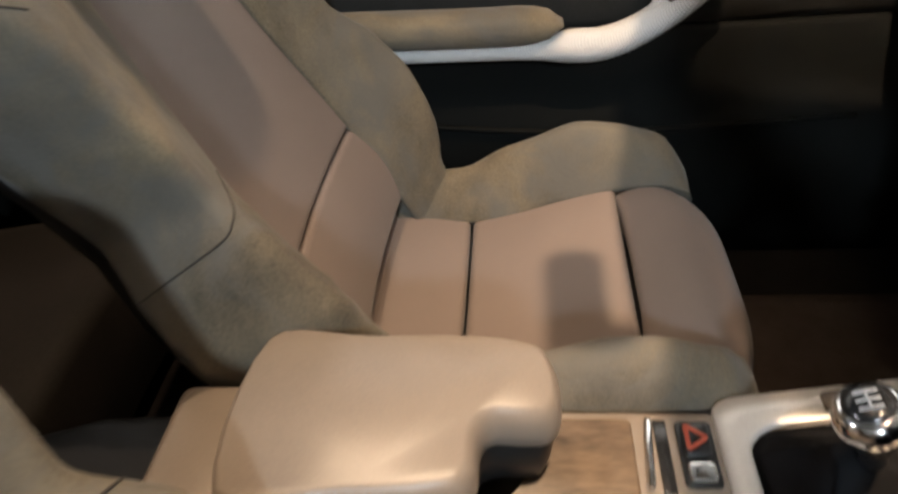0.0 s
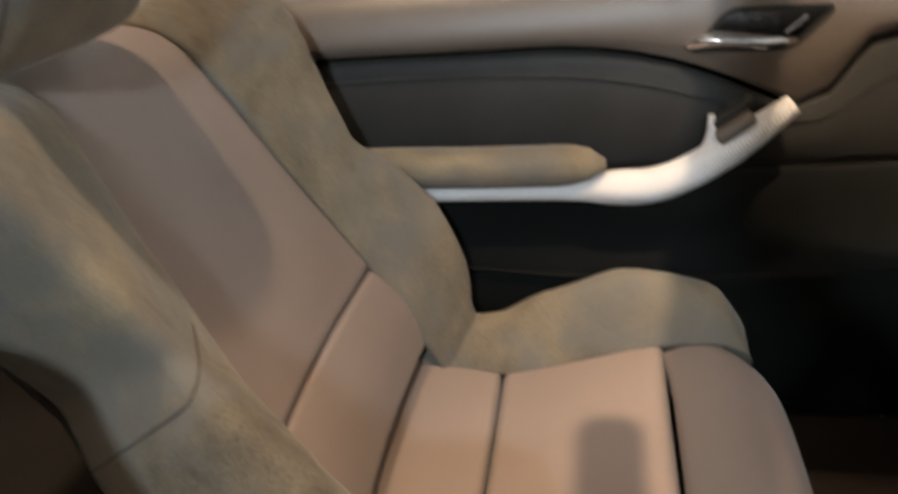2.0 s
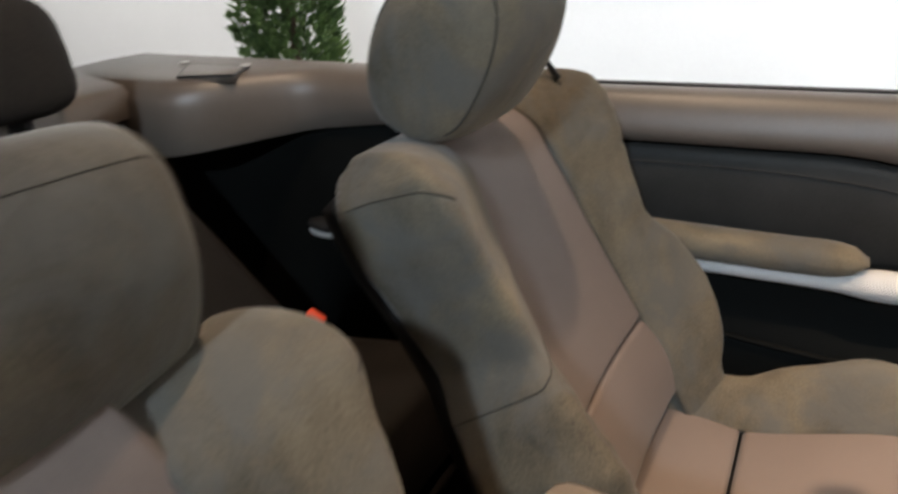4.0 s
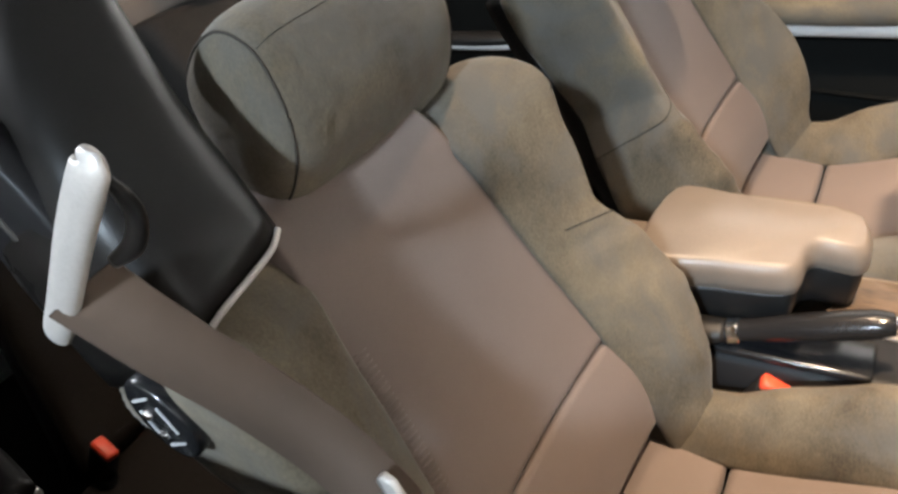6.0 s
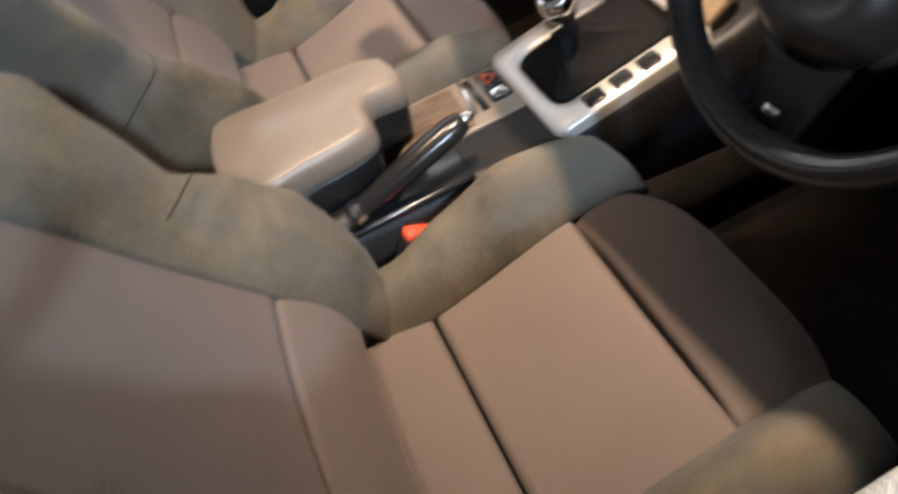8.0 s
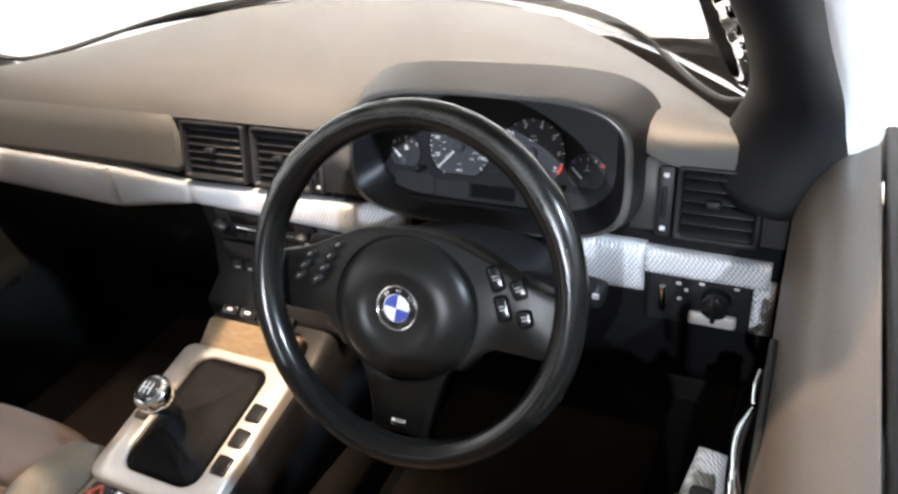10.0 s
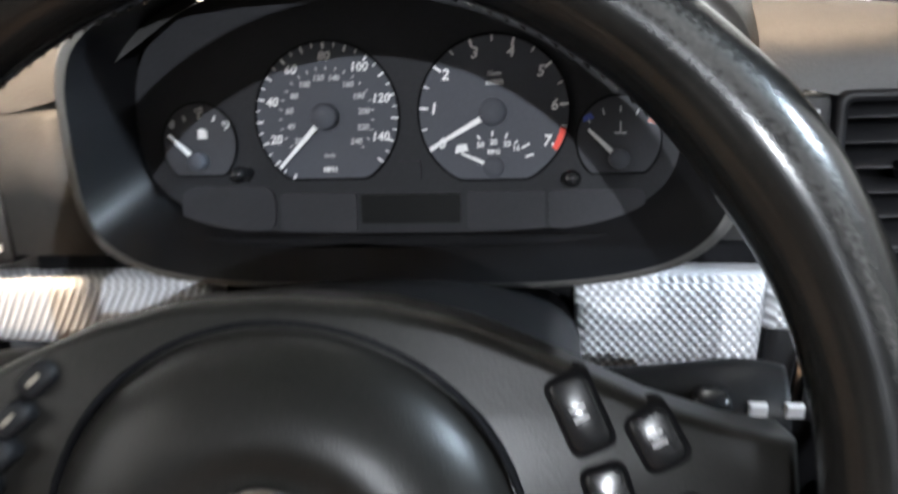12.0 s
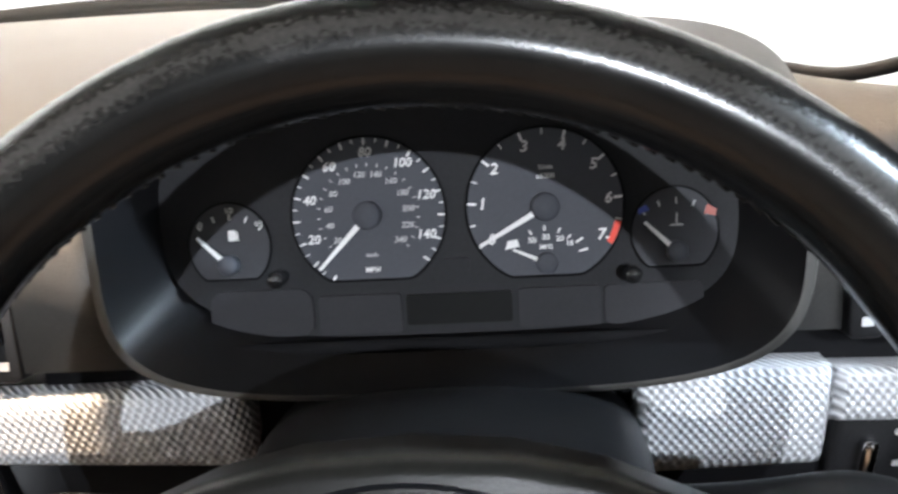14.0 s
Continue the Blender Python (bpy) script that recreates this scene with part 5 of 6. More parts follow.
        if nm == "fuel_gauge":
            letters("0", 0.0058, at(u - 0.0165, v + 0.0225), bm, 0.15)
            letters("1/2", 0.0040, at(u + 0.001, v + 0.0305), bm)
            letters("1/1", 0.0040, at(u + 0.0175, v + 0.0225), bm)
            prism(rounded(-0.0022, -0.003, 0.0022, 0.003, 0.0005, 2), at(u + 0.002, v + 0.0165), 0, 0.0004, bm=bm)
            prism(rounded(0.0026, -0.003, 0.0034, 0.002, 0.0003, 2), at(u + 0.002, v + 0.0165), 0, 0.0004, bm=bm)
        else:
            prism(rounded(-0.0004, -0.002, 0.0004, 0.004, 0.0003, 2), at(u + 0.001, v + 0.0165), 0, 0.0004, bm=bm)
            prism(rounded(-0.0034, -0.003, 0.0034, -0.002, 0.0003, 2), at(u + 0.001, v + 0.0165), 0, 0.0004, bm=bm)
        part("gauge_print", bm, marks, g, smooth=False)
        needle(u, v, 136, 0.0235, g, 0.0056, 0.0014)
        if nm == "temperature_gauge":
            bm = bmesh.new()
            prism([(-0.003, -0.002), (0.003, -0.0035), (0.004, 0.0), (-0.001, 0.003)], at(u + 0.0185, v + 0.0215), 0, 0.0005, bm=bm)
            # Dim red instead of red ink paints shade onto the hot mark.
            part("shaded_hot_mark", bm, HAZARD, g, smooth=False)
            bm = bmesh.new()
            prism([(-0.003, -0.002), (0.003, 0.0), (0.001, 0.003), (-0.003, 0.001)], at(u - 0.0165, v + 0.0225), 0, 0.0005, bm=bm)
            part("cold_mark", bm, BLUEINK, g, smooth=False)
    # reset pins, display and warning strip
    for u, v in ((-0.0985, -0.0320), (0.0930, -0.0375)):
        part("reset_pin", turned([(0.0030, 0.0), (0.0034, 0.010), (0.0046, 0.012), (0.0048, 0.018), (0.0036, 0.021), (0.0005, 0.0215)], CM @ Matrix.Translation((u, v, 0)), 20), GLOSSBLACK, ob, "glossy black reset pin")
    part("display", prism(rounded(-0.030, -0.063, 0.029, -0.046, 0.0015, 2), CM, -0.001, 0.0012), LCD, ob, "dark mileage display", smooth=False)
    part("warning_strip", prism(rounded(0.033, -0.067, 0.078, -0.045, 0.002, 2), CM, -0.001, 0.0010), CARDGREY, ob, smooth=False)
    part("warning_strip", prism(rounded(0.080, -0.067, 0.134, -0.045, 0.004, 3), CM, -0.001, 0.0010), CARDGREY, ob, smooth=False)
    part("warning_strip", prism(rounded(-0.080, -0.067, -0.033, -0.045, 0.002, 2), CM, -0.001, 0.0010), CARDGREY, ob, smooth=False)
    part("warning_strip", prism(rounded(-0.142, -0.067, -0.083, -0.040, 0.008, 3), CM, -0.001, 0.0010), CARDGREY, ob, smooth=False)
    part("window_tab", prism(rounded(-0.0085, -0.0375, 0.0065, -0.0265, 0.002, 2), CM, -0.001, 0.0016), CARD, ob, smooth=False)
    part("ledge", prism(rounded(-0.150, -0.076, 0.150, -0.069, 0.003, 2), CM, -0.004, 0.010, 0.002), MATTBLACK, ob)
    return ob


cluster()


# ---- steering wheel ----
WM = axes((0.373, 0.555, 0.882), (1, 0, 0), (0, 0.462, 0.887))
HM = WM @ Matrix.Translation((-0.006, -0.0215, -0.018))


def steering_wheel():
    ob = thing("steering_wheel", "three-spoke steering wheel in worn black hide", "steering wheel", at=(0.378, 0.56, 0.875))
    nrm = WM.to_3x3() @ Vector((0, 0, 1))
    bm = bmesh.new()
    rows = []
    for i in range(120):
        q = 2 * math.pi * i / 120
        bulge = 1 + 0.10 * (math.exp(-((q - 0.62) / 0.16) ** 2) + math.exp(-((q - 2.52) / 0.16) ** 2))
        row = []
        for j in range(18):
            p = 2 * math.pi * j / 18
            rr = 0.1800 + 0.0162 * bulge * math.cos(p)
            row.append(bm.verts.new(WM @ Vector((rr * math.cos(q), rr * math.sin(q), 0.0182 * bulge * math.sin(p)))))
        rows.append(row)
    rows.append(rows[0])
    quads(bm, rows, True)
    part("rim", bm, RIMHIDE, ob, "worn black hide rim")
    # seams of the hide round the rim
    for q in (0.70, 2.44, -0.42, 3.56):
        ring = [WM @ Vector(((0.1800 + 0.0166 * math.cos(p)) * math.cos(q), (0.1800 + 0.0166 * math.cos(p)) * math.sin(q), 0.0186 * math.sin(p))) for p in (2 * math.pi * j / 20 for j in range(20))]
        part("rim_seam", tube(ring, 0.0005, 6, closed=True, side=WM.to_3x3() @ Vector((math.cos(q), math.sin(q), 0))), RIMHIDE, ob)
    for i in range(64):
        q, p = radians(28 + 2.0 * i), radians(203)
        ends = []
        for dq, dp in ((-0.0085, -0.10), (0.0085, 0.10)):
            rr = 0.1800 + 0.0166 * math.cos(p + dp)
            ends.append(WM @ Vector((rr * math.cos(q + dq), rr * math.sin(q + dq), 0.0187 * math.sin(p + dp))))
        part("stitch", tube([ends[0], (ends[0] + ends[1]) / 2, ends[1]], 0.0005, 5, n=4), RIMHIDE, ob)
    # hub shell with the three spokes
    def spoke(pts, h0, h1, r, fall):
        bm = prism(pts, Matrix(), h0, h1, r, 3)
        bmesh.ops.subdivide_edges(bm, edges=[e for e in bm.edges if e.calc_length() > 0.05], cuts=3)
        for v in bm.verts:
            d = math.hypot(v.co.x, v.co.y)
            v.co.z -= fall * max(0, (d - 0.07) / 0.10) ** 2
        bmesh.ops.transform(bm, matrix=HM, verts=bm.verts)
        return bm

    def fan(sg):
        top = [(sg * x, y) for x, y in ((0.0, 0.0825), (0.035, 0.0805), (0.065, 0.0735), (0.095, 0.061), (0.125, 0.047), (0.152, 0.038), (0.172, 0.034))]
        low = [(sg * x, y) for x, y in ((0.175, -0.032), (0.152, -0.032), (0.125, -0.030), (0.105, -0.030), (0.090, -0.040), (0.075, -0.060), (0.0, -0.060))]
        pts = top + low
        return pts if sg < 0 else pts[::-1]
    half = fan(1)[::-1]
    part("side_spokes", spoke(half[:13] + [(-x, y) for x, y in half[12:0:-1]], -0.022, 0.006, 0.006, 0.010), HUBSKIN, ob, "broad black side spokes")
    part("spoke", spoke([(-0.060, -0.055), (-0.046, -0.085), (-0.038, -0.115), (-0.034, -0.150), (0.034, -0.150), (0.038, -0.115), (0.046, -0.085), (0.060, -0.055)], -0.022, 0.004, 0.006, 0.012),
         HUBSKIN, ob, "black lower spoke")
    part("spoke_badge", prism(rounded(-0.009, -0.140, 0.009, -0.131, 0.002, 2), HM, -0.012, -0.0005), CHROME, ob, "small bright badge bar")
    cover = [(0.0840, -0.010), (0.0840, 0.001), (0.0818, 0.0085), (0.0765, 0.0145), (0.0685, 0.0202), (0.0590, 0.0245), (0.0500, 0.0265), (0.0440, 0.0265), (0.0390, 0.0245), (0.0345, 0.0232), (0.0200, 0.0230), (0.0005, 0.0230)]
    part("airbag_cover", turned(cover, HM @ Matrix.Translation((0, -0.005, 0)) @ Matrix.Diagonal((1, 0.925, 1, 1)), 64), HUBSKIN, ob, "round grained airbag cover")
    part("cover_gap", turned([(0.0838, 0.0030), (0.0845, 0.0062), (0.0862, 0.0062), (0.0868, 0.002)], HM @ Matrix.Translation((0, -0.005, 0)) @ Matrix.Diagonal((1, 0.925, 1, 1)), 64, cap=False), MATTBLACK, ob)
    # round emblem: quartered disc in a black ring with a bright edge
    em = HM @ Matrix.Translation((0.002, 0, 0.0228)) @ Matrix.Rotation(radians(-6), 4, "Z")
    badge = part("emblem", turned([(0.0245, 0.0), (0.0248, 0.002), (0.0240, 0.0034), (0.0225, 0.0030), (0.0220, 0.0022), (0.0160, 0.0022), (0.0156, 0.0032), (0.0148, 0.0032), (0.0005, 0.0026)], em, 48), CHROME, ob, "round emblem with a bright edge")
    ring_bm = turned([(0.0218, 0.0024), (0.0217, 0.0029), (0.0163, 0.0029), (0.0162, 0.0024)], em, 48, cap=False)
    part("emblem_ring", ring_bm, GLOSSBLACK, badge, "black emblem ring")
    for i in range(4):
        pts = [(0, 0)] + [(0.0146 * math.cos(radians(q)), 0.0146 * math.sin(radians(q))) for q in range(90 * i, 90 * i + 91, 10)]
        part("emblem_quarter", prism(pts, em, 0.0028, 0.0036), BLUEINK if i in (1, 3) else INK, badge, "blue quarter" if i in (1, 3) else "white quarter", smooth=False)
    marks = bmesh.new()
    for q in (138, 92, 46):
        for dq in (-5, 5):
            a = radians(q + dq)
            prism(rounded(-0.0007, -0.0018, 0.0007, 0.0018, 0.0004, 2), em @ Matrix.Translation((0.0190 * math.cos(a), 0.0190 * math.sin(a), 0)) @ Matrix.Rotation(a - math.pi / 2, 4, "Z"), 0.0028, 0.0033, bm=marks)
    part("emblem_marks", marks, CHROME, badge, smooth=False)
    # button pads
    def button(x0, y0, x1, y1, ang, mat, label):
        c = Vector(((x0 + x1) / 2, (y0 + y1) / 2, 0))
        m = HM @ Matrix.Translation(c) @ Matrix.Rotation(radians(ang), 4, "Z")
        w, h = (x1 - x0) / 2, (y1 - y0) / 2
        fall = 0.010 * max(0, (c.length - 0.07) / 0.10) ** 2
        return part("button", prism(rounded(-w, -h, w, h, 0.004), m, -0.004 - fall, 0.0078 - fall, 0.0022), mat, ob, label), m, fall
    for x, y, w, h, ang in ((0.1010, 0.045, 0.0070, 0.0130, 24), (0.1115, 0.0155, 0.0070, 0.0128, 18), (0.1255, 0.037, 0.0072, 0.0098, 28), (0.1350, 0.0085, 0.0072, 0.0086, 18)):
        _, m, fall = button(x - w, y - h, x + w, y + h, ang, GLOSSBLACK, "glossy black control button")
        part("button_recess", prism(rounded(-w - 0.0009, -h - 0.0009, w + 0.0009, h + 0.0009, 0.0045), m, -0.006 - fall, 0.0068 - fall), MATTBLACK, ob, "dark button surround")
        for my in (-0.0012, 0.0022):
            part("button_mark", prism(rounded(-0.0026, my - 0.0006, 0.0026, my + 0.0006, 0.0004, 2), m, 0.0074 - fall, 0.0082 - fall), DIMINK, ob, smooth=False)
    for x, y in ((-0.088, 0.053), (-0.0985, 0.0385), (-0.1065, 0.0235), (-0.115, 0.0095), (-0.1265, 0.0365), (-0.1345, 0.0225), (-0.1405, 0.009)):
        _, m, fall = button(x - 0.0085, y - 0.005, x + 0.0085, y + 0.005, 40, PLASTIC, "small black control button")
        part("button_mark", prism(rounded(-0.003, -0.0010, 0.003, 0.0010, 0.0006, 2), m, 0.0074 - fall, 0.0082 - fall), THREAD, ob, smooth=False)
    return ob


steering_wheel()


def steering_column():
    ob = thing("steering_column", "black steering column cover with two stalks", "steering column", at=(0.375, 0.68, 0.82))
    rings = []
    for y, z, w, h in ((0.615, 0.826, 0.060, 0.042), (0.64, 0.822, 0.085, 0.050), (0.675, 0.814, 0.098, 0.053), (0.72, 0.798, 0.104, 0.054), (0.78, 0.770, 0.108, 0.056)):
        rings.append([(0.372 + w * math.copysign(abs(math.cos(q)) ** 0.7, math.cos(q)), y, z + h * math.copysign(abs(math.sin(q)) ** 0.7, math.sin(q))) for q in (2 * math.pi * j / 36 for j in range(36))])
    part("cover", loft(rings), PLASTIC, ob, "black plastic column cover")
    part("boss", turned([(0.05, 0.0), (0.055, -0.03), (0.07, -0.06)], HM @ Matrix.Translation((0, 0, -0.02)), 32), PLASTIC, ob)
    for s in (-1, 1):
        pts = [(0.372 + s * 0.08, 0.665, 0.832), (0.372 + s * 0.125, 0.655, 0.838), (0.372 + s * 0.165, 0.648, 0.842), (0.372 + s * 0.185, 0.645, 0.844)]
        stalk = part("stalk", tube(pts, [0.010, 0.014, 0.020, 0.017], 20, 0.8), PLASTIC, ob, "black control stalk")
        tip = box((0.372 + s * 0.152, 0.635, 0.845), (0.016, 0.014, 0.024), 0.004, 2)
        part("stalk_switch", tip, GLOSSBLACK, stalk)
        bars = bmesh.new()
        for dx in (0.0, 0.014):
            box((0.372 + s * (0.169 + dx), 0.6305, 0.852), (0.007, 0.003, 0.006), 0.0004, 1, bm=bars)
        part("stalk_marks", bars, DIMINK, stalk, smooth=False)
    return ob


steering_column()


# ---- doors ----
def door_trim(s):
    ob = thing("door_%d" % (1 if s < 0 else 2), "closed car door with brown top, black panel and silver pull", "car door", kind="structure", at=(s * 0.75, 0.3, 0.3))

    def along(profile, y0, y1, n, toward, r, depth, na=18):
        def f(a, b):
            x, z = spline(profile, a)
            return (s * x, y0 + (y1 - y0) * b, z)
        return pad(f, na, n, r, depth, toward)
    inward = (-s, 0, 0.3)

    def sag(y):
        k = min(max(0, (y - 0.53) / 0.09), 1)
        return 0.085 * min(max(0, (y - 0.20) / 0.31), 1.12) ** 2 * (1 - k * k * (3 - 2 * k))

    def topf(a, b):
        x, z = spline([(0.712, 0.874), (0.703, 0.886), (0.705, 0.906), (0.716, 0.932), (0.732, 0.950), (0.752, 0.956), (0.775, 0.954)], a)
        y = -0.305 + 1.165 * b
        return (s * x, y, z - sag(y) * max(0, 1 - a / 0.45) ** 1.3)
    part("door_top", pad(topf, 26, 36, 0.004, 0.015, inward), DOORTOP, ob, "satin brown door top")
    def panel(a, b):
        y = -0.30 + 1.15 * b
        z = 0.870 - sag(y) - (0.870 - sag(y) - 0.694) * a
        x = 0.718 - 0.014 * math.sin(math.pi * a)
        return (s * x, y, z)
    part("panel_seam", tube([Vector(panel(0.16 + 0.30 * max(0, b - 0.35), b)) + Vector((-s * 0.002, 0, 0)) for b in [i / 16 for i in range(1, 15)]], 0.0014, 8, n=50), DOORINSET, ob, "raised seam along the panel")
    # Unseen black plate added to stop light showing through the panel gap.
    part("door_frame", box((s * 0.752, 0.28, 0.58), (0.012, 1.14, 0.66), 0.002), MATTBLACK, ob)
    part("inset_panel", pad(panel, 12, 30, 0.006, 0.02, inward), DOORINSET, ob, "black hide inset panel")
    part("lower_panel", along([(0.712, 0.70), (0.700, 0.66), (0.690, 0.60), (0.668, 0.56), (0.660, 0.50), (0.672, 0.40), (0.70, 0.27)], -0.30, 0.86, 30, inward, 0.006, 0.02), DOORSHADE, ob, "black lower door panel, darkened for its shade")
    part("pocket_lip", tube([(s * 0.672, -0.22, 0.60), (s * 0.662, 0.05, 0.575), (s * 0.655, 0.35, 0.555), (s * 0.664, 0.72, 0.565)], 0.005, 8), DOORSHADE, ob)
    # padded armrest
    rings = []
    for i in range(25):
        t = i / 24
        y = -0.20 + 0.487 * t
        end = min(1, math.sqrt(max(0, 1 - ((t - 0.86) / 0.14) ** 2)) if t > 0.86 else 1) * (1 if t > 0.03 else 0.7)
        end = max(end, 0.05)
        rings.append([(s * (0.668 + 0.034 * math.cos(q) * (0.5 + 0.5 * end)), y, 0.7275 + 0.002 * math.sin(6 * t) + 0.0265 * end * math.copysign(abs(math.sin(q)) ** 0.75, math.sin(q))) for q in (2 * math.pi * j / 20 for j in range(20))])
    part("armrest_pad", loft(rings), SUEDE, ob, "olive suede armrest pad")
    line = [(s * 0.668, -0.20, 0.689), (s * 0.666, 0.05, 0.689), (s * 0.664, 0.23, 0.690), (s * 0.662, 0.295, 0.694), (s * 0.660, 0.345, 0.697), (s * 0.660, 0.395, 0.716), (s * 0.663, 0.452, 0.753), (s * 0.670, 0.512, 0.797)]
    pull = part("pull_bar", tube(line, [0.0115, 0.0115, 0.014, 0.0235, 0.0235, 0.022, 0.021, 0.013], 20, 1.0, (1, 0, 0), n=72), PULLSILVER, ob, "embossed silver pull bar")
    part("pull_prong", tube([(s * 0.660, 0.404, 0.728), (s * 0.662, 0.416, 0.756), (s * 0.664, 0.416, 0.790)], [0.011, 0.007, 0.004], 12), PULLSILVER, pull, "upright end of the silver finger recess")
    part("pull_recess", box((s * 0.657, 0.444, 0.775), (0.026, 0.050, 0.018), 0.005, 3, Euler((radians(37), 0, 0)).to_matrix()), DOORTOP, pull, "brown finger recess")
    part("recess_hood", box((s * 0.668, 0.440, 0.792), (0.020, 0.056, 0.012), 0.005, 3, Euler((radians(34), 0, 0)).to_matrix()), DOORINSET, pull, "black edge over the finger recess")
    # inner handle: a slanted cup with a chrome lever along its foot
    corners = ((0.392, 0.860, 0.006), (0.512, 0.858, 0.012), (0.556, 0.906, 0.012), (0.436, 0.908, 0.014))
    plate = []
    for k, (y, z, r) in enumerate(corners):
        p, q, o = Vector((y, z)), Vector(corners[k - 1][:2]), Vector(corners[(k + 1) % 4][:2])
        first, last = p + (q - p).normalized() * r, p + (o - p).normalized() * r
        plate += [tuple((1 - f) ** 2 * first + 2 * f * (1 - f) * p + f * f * last) for f in (0, 0.25, 0.5, 0.75, 1)]
    fr = Matrix(((0, 0, -s, s * 0.708), (1, 0, 0, 0), (0, 1, 0, 0), (0, 0, 0, 1)))
    hd = part("handle_cup", prism(plate, fr, -0.004, 0.005, 0.003), GLOSSBLACK, ob, "black handle cup")
    part("handle_ring", tube([fr @ Vector((x, y, 0.004)) for x, y in plate], 0.0032, 8, closed=True, side=(1, 0, 0)), DOORINSET, hd, "dark ring round the cup")
    part("lever", tube([(s * 0.702, 0.386, 0.866), (s * 0.694, 0.408, 0.874), (s * 0.690, 0.440, 0.872), (s * 0.690, 0.472, 0.869), (s * 0.697, 0.504, 0.868)], [0.005, 0.0085, 0.0065, 0.0075, 0.004], 14, 0.7, (1, 0, 0)), CHROME, hd, "chrome opening lever")
    part("lever_stay", tube([(s * 0.697, 0.500, 0.878), (s * 0.696, 0.512, 0.888), (s * 0.698, 0.522, 0.897)], 0.0022, 8), CHROME, hd)
    # outer skin and window slot
    part("outer_skin", pad(lambda a, b: (s * (0.80 + 0.045 * math.sin(math.pi * (1 - a) * 0.8)), -0.32 + 1.25 * b, 0.945 - 0.72 * a), 14, 20, 0.008, 0.03, (s, 0, 0)), PAINT, ob, "silver painted outer skin")
    part("window_seal", box((s * 0.788, 0.28, 0.950), (0.022, 1.17, 0.014), 0.004), PLASTIC, ob, "black window seal")
    return ob


door_trim(-1)
door_trim(1).location.x += 0.025


def rear_side(s):
    ob = thing("rear_side_panel", "black rear side panel with a brown top and small armrest", "side panel", "rear side panels", "structure", at=(s * 0.72, -0.75, 0.3))
    inward = (-s, 0, 0.3)

    def topf(a, b):
        x, z = spline([(0.712, 0.872), (0.703, 0.886), (0.700, 0.906), (0.705, 0.936), (0.725, 0.960), (0.76, 0.970), (0.80, 0.968)], a)
        y = -0.312 - 0.98 * b
        k, e = min(max(0, (b - 0.40) / 0.24), 1), min(max(0, (a - 0.70) / 0.30), 1)
        return (s * (x - 0.185 * k * k * (3 - 2 * k) * (1 - e * e * (3 - 2 * e))), y, z + 0.014 * b - 0.13 * max(0, b - 0.22) * max(0, 1 - a / 0.4))
    part("top", pad(topf, 28, 40, 0.004, 0.02, inward), DOORTOP, ob, "satin brown panel top")
    part("panel", pad(lambda a, b: (s * (0.715 - 0.02 * math.sin(math.pi * a) - 0.16 * max(0, b - 0.45) ** 1.5), -0.312 - 0.98 * b, 0.880 - 0.11 * max(0, b - 0.22) - 0.56 * a), 16, 24, 0.006, 0.02, inward), DOORSHADE, ob, "black panel")
    part("rear_armrest", tube([(s * 0.665, -0.50, 0.668), (s * 0.655, -0.60, 0.668), (s * 0.655, -0.70, 0.668), (s * 0.668, -0.735, 0.668)], [0.020, 0.026, 0.024, 0.010], 14, 0.6), LEATHER, ob, "small black armrest")
    part("rear_armrest_trim", tube([(s * 0.650, -0.50, 0.652), (s * 0.642, -0.60, 0.652), (s * 0.642, -0.70, 0.652), (s * 0.656, -0.73, 0.653)], 0.007, 10), PAINTSILVER, ob, "silver armrest edge")
    flat = Matrix()
    lid = [(0.560, -0.930), (0.690, -1.03), (0.680, -0.855), (0.598, -0.825)]
    part("hatch", prism([(s * x, y) for x, y in lid], flat, 0.965, 0.9815, 0.003, 2), DOORTOP, ob, "small brown hatch lid")
    rim = [Vector((s * x, y, 0.9795)) for x, y in lid]
    for a, b in zip(rim, rim[1:] + rim[:1]):
        part("hatch_joint", tube([a, (a + b) / 2, b], 0.0025, 8), PLASTIC, ob, "dark hatch joint")
    for p in (rim[1], rim[2]):
        part("hatch_clip", box(p + Vector((s * -0.012, 0.0, 0.006)), (0.022, 0.012, 0.004), 0.0015), PAINTSILVER, ob, "small bright clip")
    return ob


rear_side(-1)
rear_side(1)


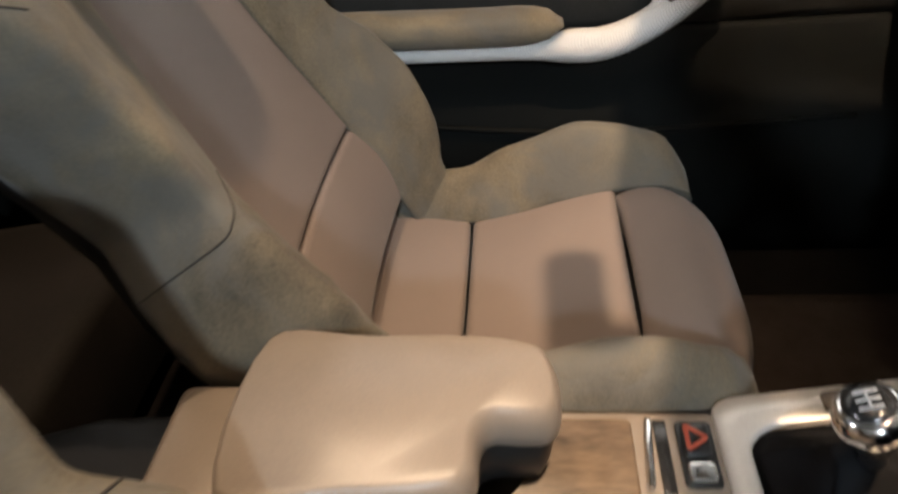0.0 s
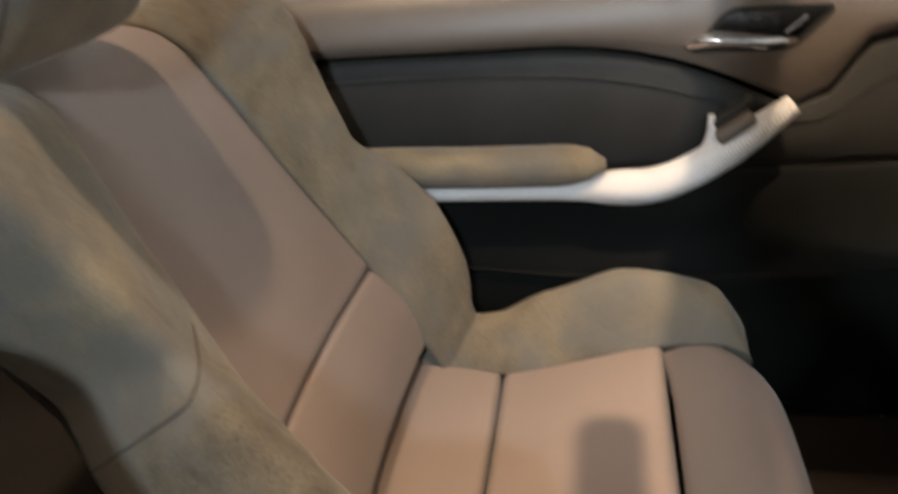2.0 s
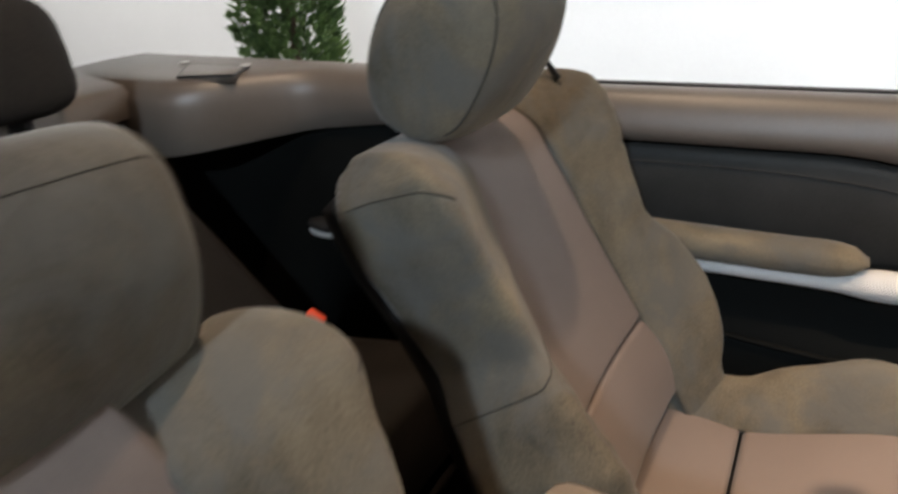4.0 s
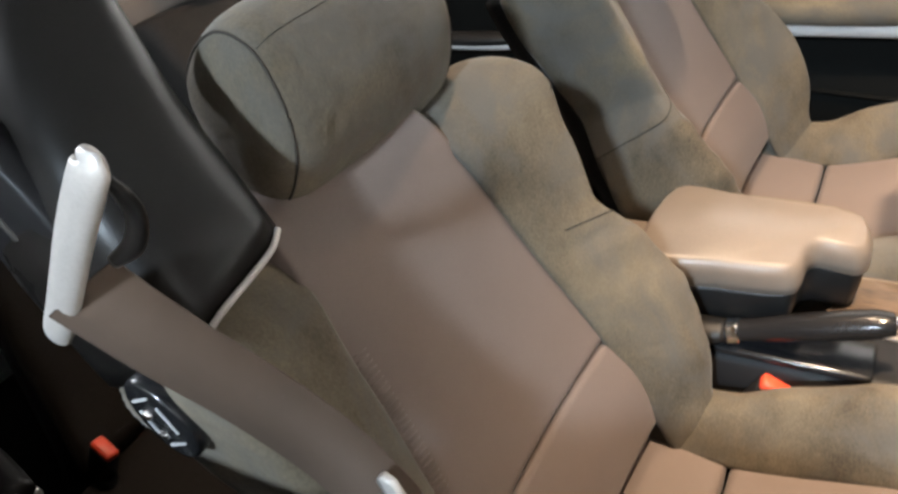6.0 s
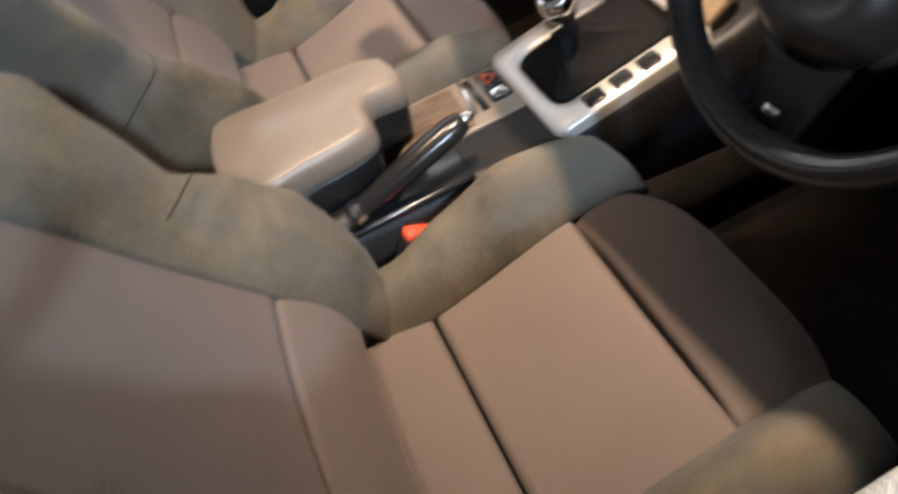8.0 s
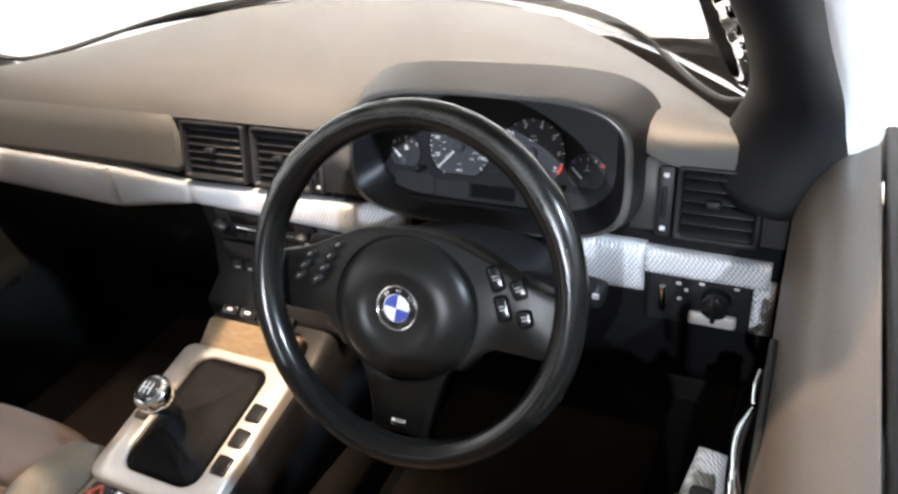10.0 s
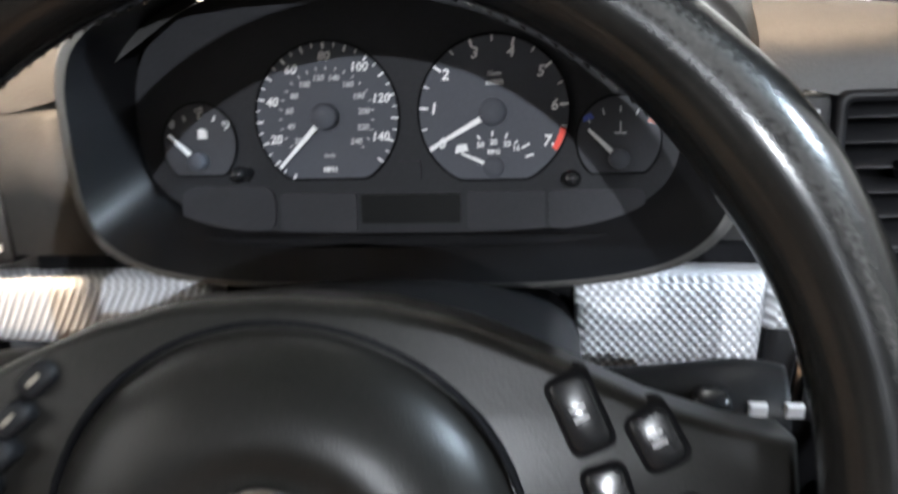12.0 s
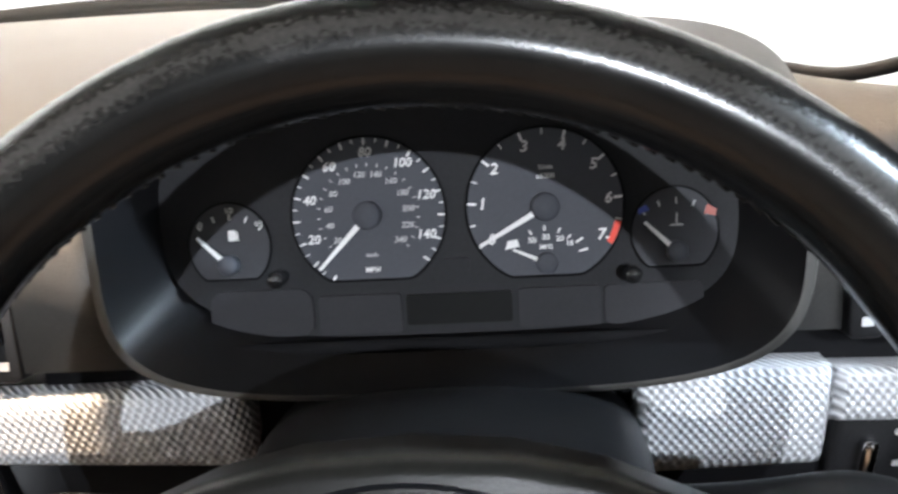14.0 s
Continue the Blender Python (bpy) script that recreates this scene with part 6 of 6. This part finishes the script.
# ---- rear bench and deck ----
def rear_bench():
    ob = thing("rear_seat", "black hide rear bench in shade", "rear seat", at=(0, -0.8, 0.29))
    for s in (-1, 1):
        part("cushion", pad(lambda a, b: (s * (0.07 + 0.52 * a), -0.34 - 0.36 * b, 0.50 - 0.05 * b + 0.012 * math.sin(math.pi * a) - 0.05 * max(0, 0.15 - b)), 16, 16, 0.02, 0.16, (0, 0, 1)), REAR, ob, "black hide cushion")
        part("backrest", pad(lambda a, b: (s * (0.05 + (0.50 - 0.13 * b) * a), -0.67 - 0.31 * b + 0.02 * math.sin(math.pi * a) * math.sin(math.pi * b), 0.47 + 0.47 * b), 16, 20, 0.02, 0.10, (0, 1, 0.5)), REAR, ob, "black hide backrest")
        rings = []
        for i in range(13):
            t = -math.pi / 2 + math.pi * (i * 0.98 + 0.12) / 12
            ct, st = abs(math.cos(t)) ** 0.5, math.copysign(abs(math.sin(t)) ** 0.6, math.sin(t))
            rings.append([(s * 0.255 + 0.115 * ct * math.copysign(abs(math.cos(q)) ** 0.6, math.cos(q)), -0.985 + 0.05 * ct * math.sin(q) - 0.02 * st, 1.06 + 0.095 * st) for q in (2 * math.pi * j / 28 for j in range(28))])
        part("rear_headrest", loft(rings), REAR, ob, "black rear head restraint")
        part("headrest_post", tube([(s * 0.255, -0.975, 0.90), (s * 0.255, -0.98, 0.94), (s * 0.255, -0.983, 1.0)], 0.02, 10), PLASTIC, ob)
    part("centre_console", box((0, -0.52, 0.46), (0.13, 0.40, 0.13), 0.02, 3), PLASTIC, ob)
    return ob


rear_bench()
simple("rear_deck", pad(lambda a, b: (-0.64 + 1.28 * a, -1.03 - 0.55 * b, 0.962 + 0.02 * math.sin(math.pi * b)), 20, 12, 0.01, 0.05, (0, 0, 1)), DOORTOP, "brown folded-roof cover behind the rear seats", "roof cover")
simple("rear_body", box((0, -1.45, 0.60), (1.50, 0.24, 0.66), 0.05, 3), PAINT, "silver car body behind the rear seats", "car body")
for s in (-1, 1):
    simple("sill", box((s * 0.805, 0.0, 0.255), (0.11, 2.7, 0.20), 0.03, 3), PAINT, "silver door sill", "car body")


for s in (-1, 1):
    simple("kick_panel", box((s * 0.745, 1.05, 0.49), (0.07, 0.42, 0.60), 0.02, 2), SHADECARPET, "carpeted side of the footwell, coloured dark for shade", "kick panel")
    simple("scuttle_side", box((s * 0.785, 1.10, 0.74), (0.10, 0.40, 0.20), 0.03, 2), PAINT, "silver body beside the windscreen", "car body")
simple("scuttle", box((0, 1.30, 0.77), (1.50, 0.14, 0.18), 0.03, 2), PAINT, "silver body ahead of the windscreen", "car body")
simple("bonnet", pad(lambda a, b: ((2 * a - 1) * (0.80 - 0.12 * b * b), 1.385 - 0.22 * (2 * a - 1) ** 2 * (1 - b) + 1.0 * b, 0.915 - 0.045 * (2 * a - 1) ** 2 - 0.16 * b ** 1.6), 24, 24, 0.02, 0.06, (0, 0, 1)),
       PAINT, "pale silver car bonnet ahead of the windscreen", "bonnet")


# ---- windscreen frame ----
def windscreen():
    ob = thing("windscreen", "windscreen in a black and silver frame over the dashboard", "windscreen", kind="structure", at=(0, 0.9, 1.15))
    for s in (-1, 1):
        line = [(s * 0.716, 0.845, 0.915), (s * 0.716, 0.815, 1.01), (s * 0.705, 0.74, 1.10), (s * 0.685, 0.63, 1.20), (s * 0.635, 0.505, 1.335)]
        post = part("pillar", tube(line, [0.085, 0.050, 0.040, 0.037, 0.034], 18, 1.1), PLASTIC, ob, "black windscreen pillar")
        part("pillar_skin", tube([(x + s * 0.024, y + 0.010, z + 0.008) for x, y, z in line], [0.075, 0.040, 0.034, 0.031, 0.029], 14, 1.1), PAINT, post, "silver pillar skin")
        # Visors are out of view, sized and placed to block the warm spot.
        part("shade_visor", box((s * (0.412 if s > 0 else 0.165), 0.62 if s < 0 else 0.64, 1.335 if s < 0 else 1.32), (0.426 if s > 0 else 0.43, 0.22 if s < 0 else 0.26, 0.020), 0.008, 3, Euler((radians(-18), 0, 0)).to_matrix()), DOORTOP, ob, "unseen sun visor sized to block the warm spot")
    part("header", tube([(-0.635, 0.505, 1.335), (-0.32, 0.483, 1.365), (0, 0.476, 1.372), (0.32, 0.483, 1.365), (0.635, 0.505, 1.335)], 0.036, 16, 0.7), PLASTIC, ob, "dark windscreen header")
    # Mirror is unseen, set off centre so its shadow meets the passenger cushion.
    mirror = part("mirror", box((-0.10, 0.39, 1.285), (0.17, 0.040, 0.062), 0.014, 3, Euler((radians(12), 0, 0)).to_matrix()), PLASTIC, ob, "rear-view mirror")
    part("mirror_stem", tube([(-0.09, 0.40, 1.295), (-0.05, 0.44, 1.32), (-0.01, 0.465, 1.345)], 0.010, 10), PLASTIC, mirror)
    bm = bmesh.new()
    rows = []
    for i in range(17):
        t = i / 16
        rows.append([bm.verts.new((x * (0.735 - 0.10 * t), 1.26 - 0.76 * t - 0.36 * abs(x) ** 2.4 * (1 - t) + 0.03 * x * x * t, 0.955 + 0.405 * t - 0.035 * x * x * (1 - t))) for x in [q / 8 - 1 for q in range(17)]])
    quads(bm, rows)
    gl = part("pane", bm, GLASS, ob, "clear windscreen glass")
    thick = gl.modifiers.new("thickness", "SOLIDIFY")
    thick.thickness = 0.005
    gl.visible_shadow = False
    foot = [(0.0, 1.300, 0.975), (0.25, 1.250, 0.970), (0.40, 1.185, 0.964), (0.499, 1.100, 0.958), (0.554, 1.020, 0.951), (0.592, 0.965, 0.948), (0.627, 0.924, 0.948), (0.650, 0.900, 0.957), (0.672, 0.878, 0.972)]
    line = [(-x, y, z) for x, y, z in foot[:0:-1]] + foot
    part("cowl", tube(line, [0.005 if abs(x) > 0.45 else 0.008 for x, _, _ in line], 10, n=80), PLASTIC, ob, "black windscreen base")
    return ob


windscreen()
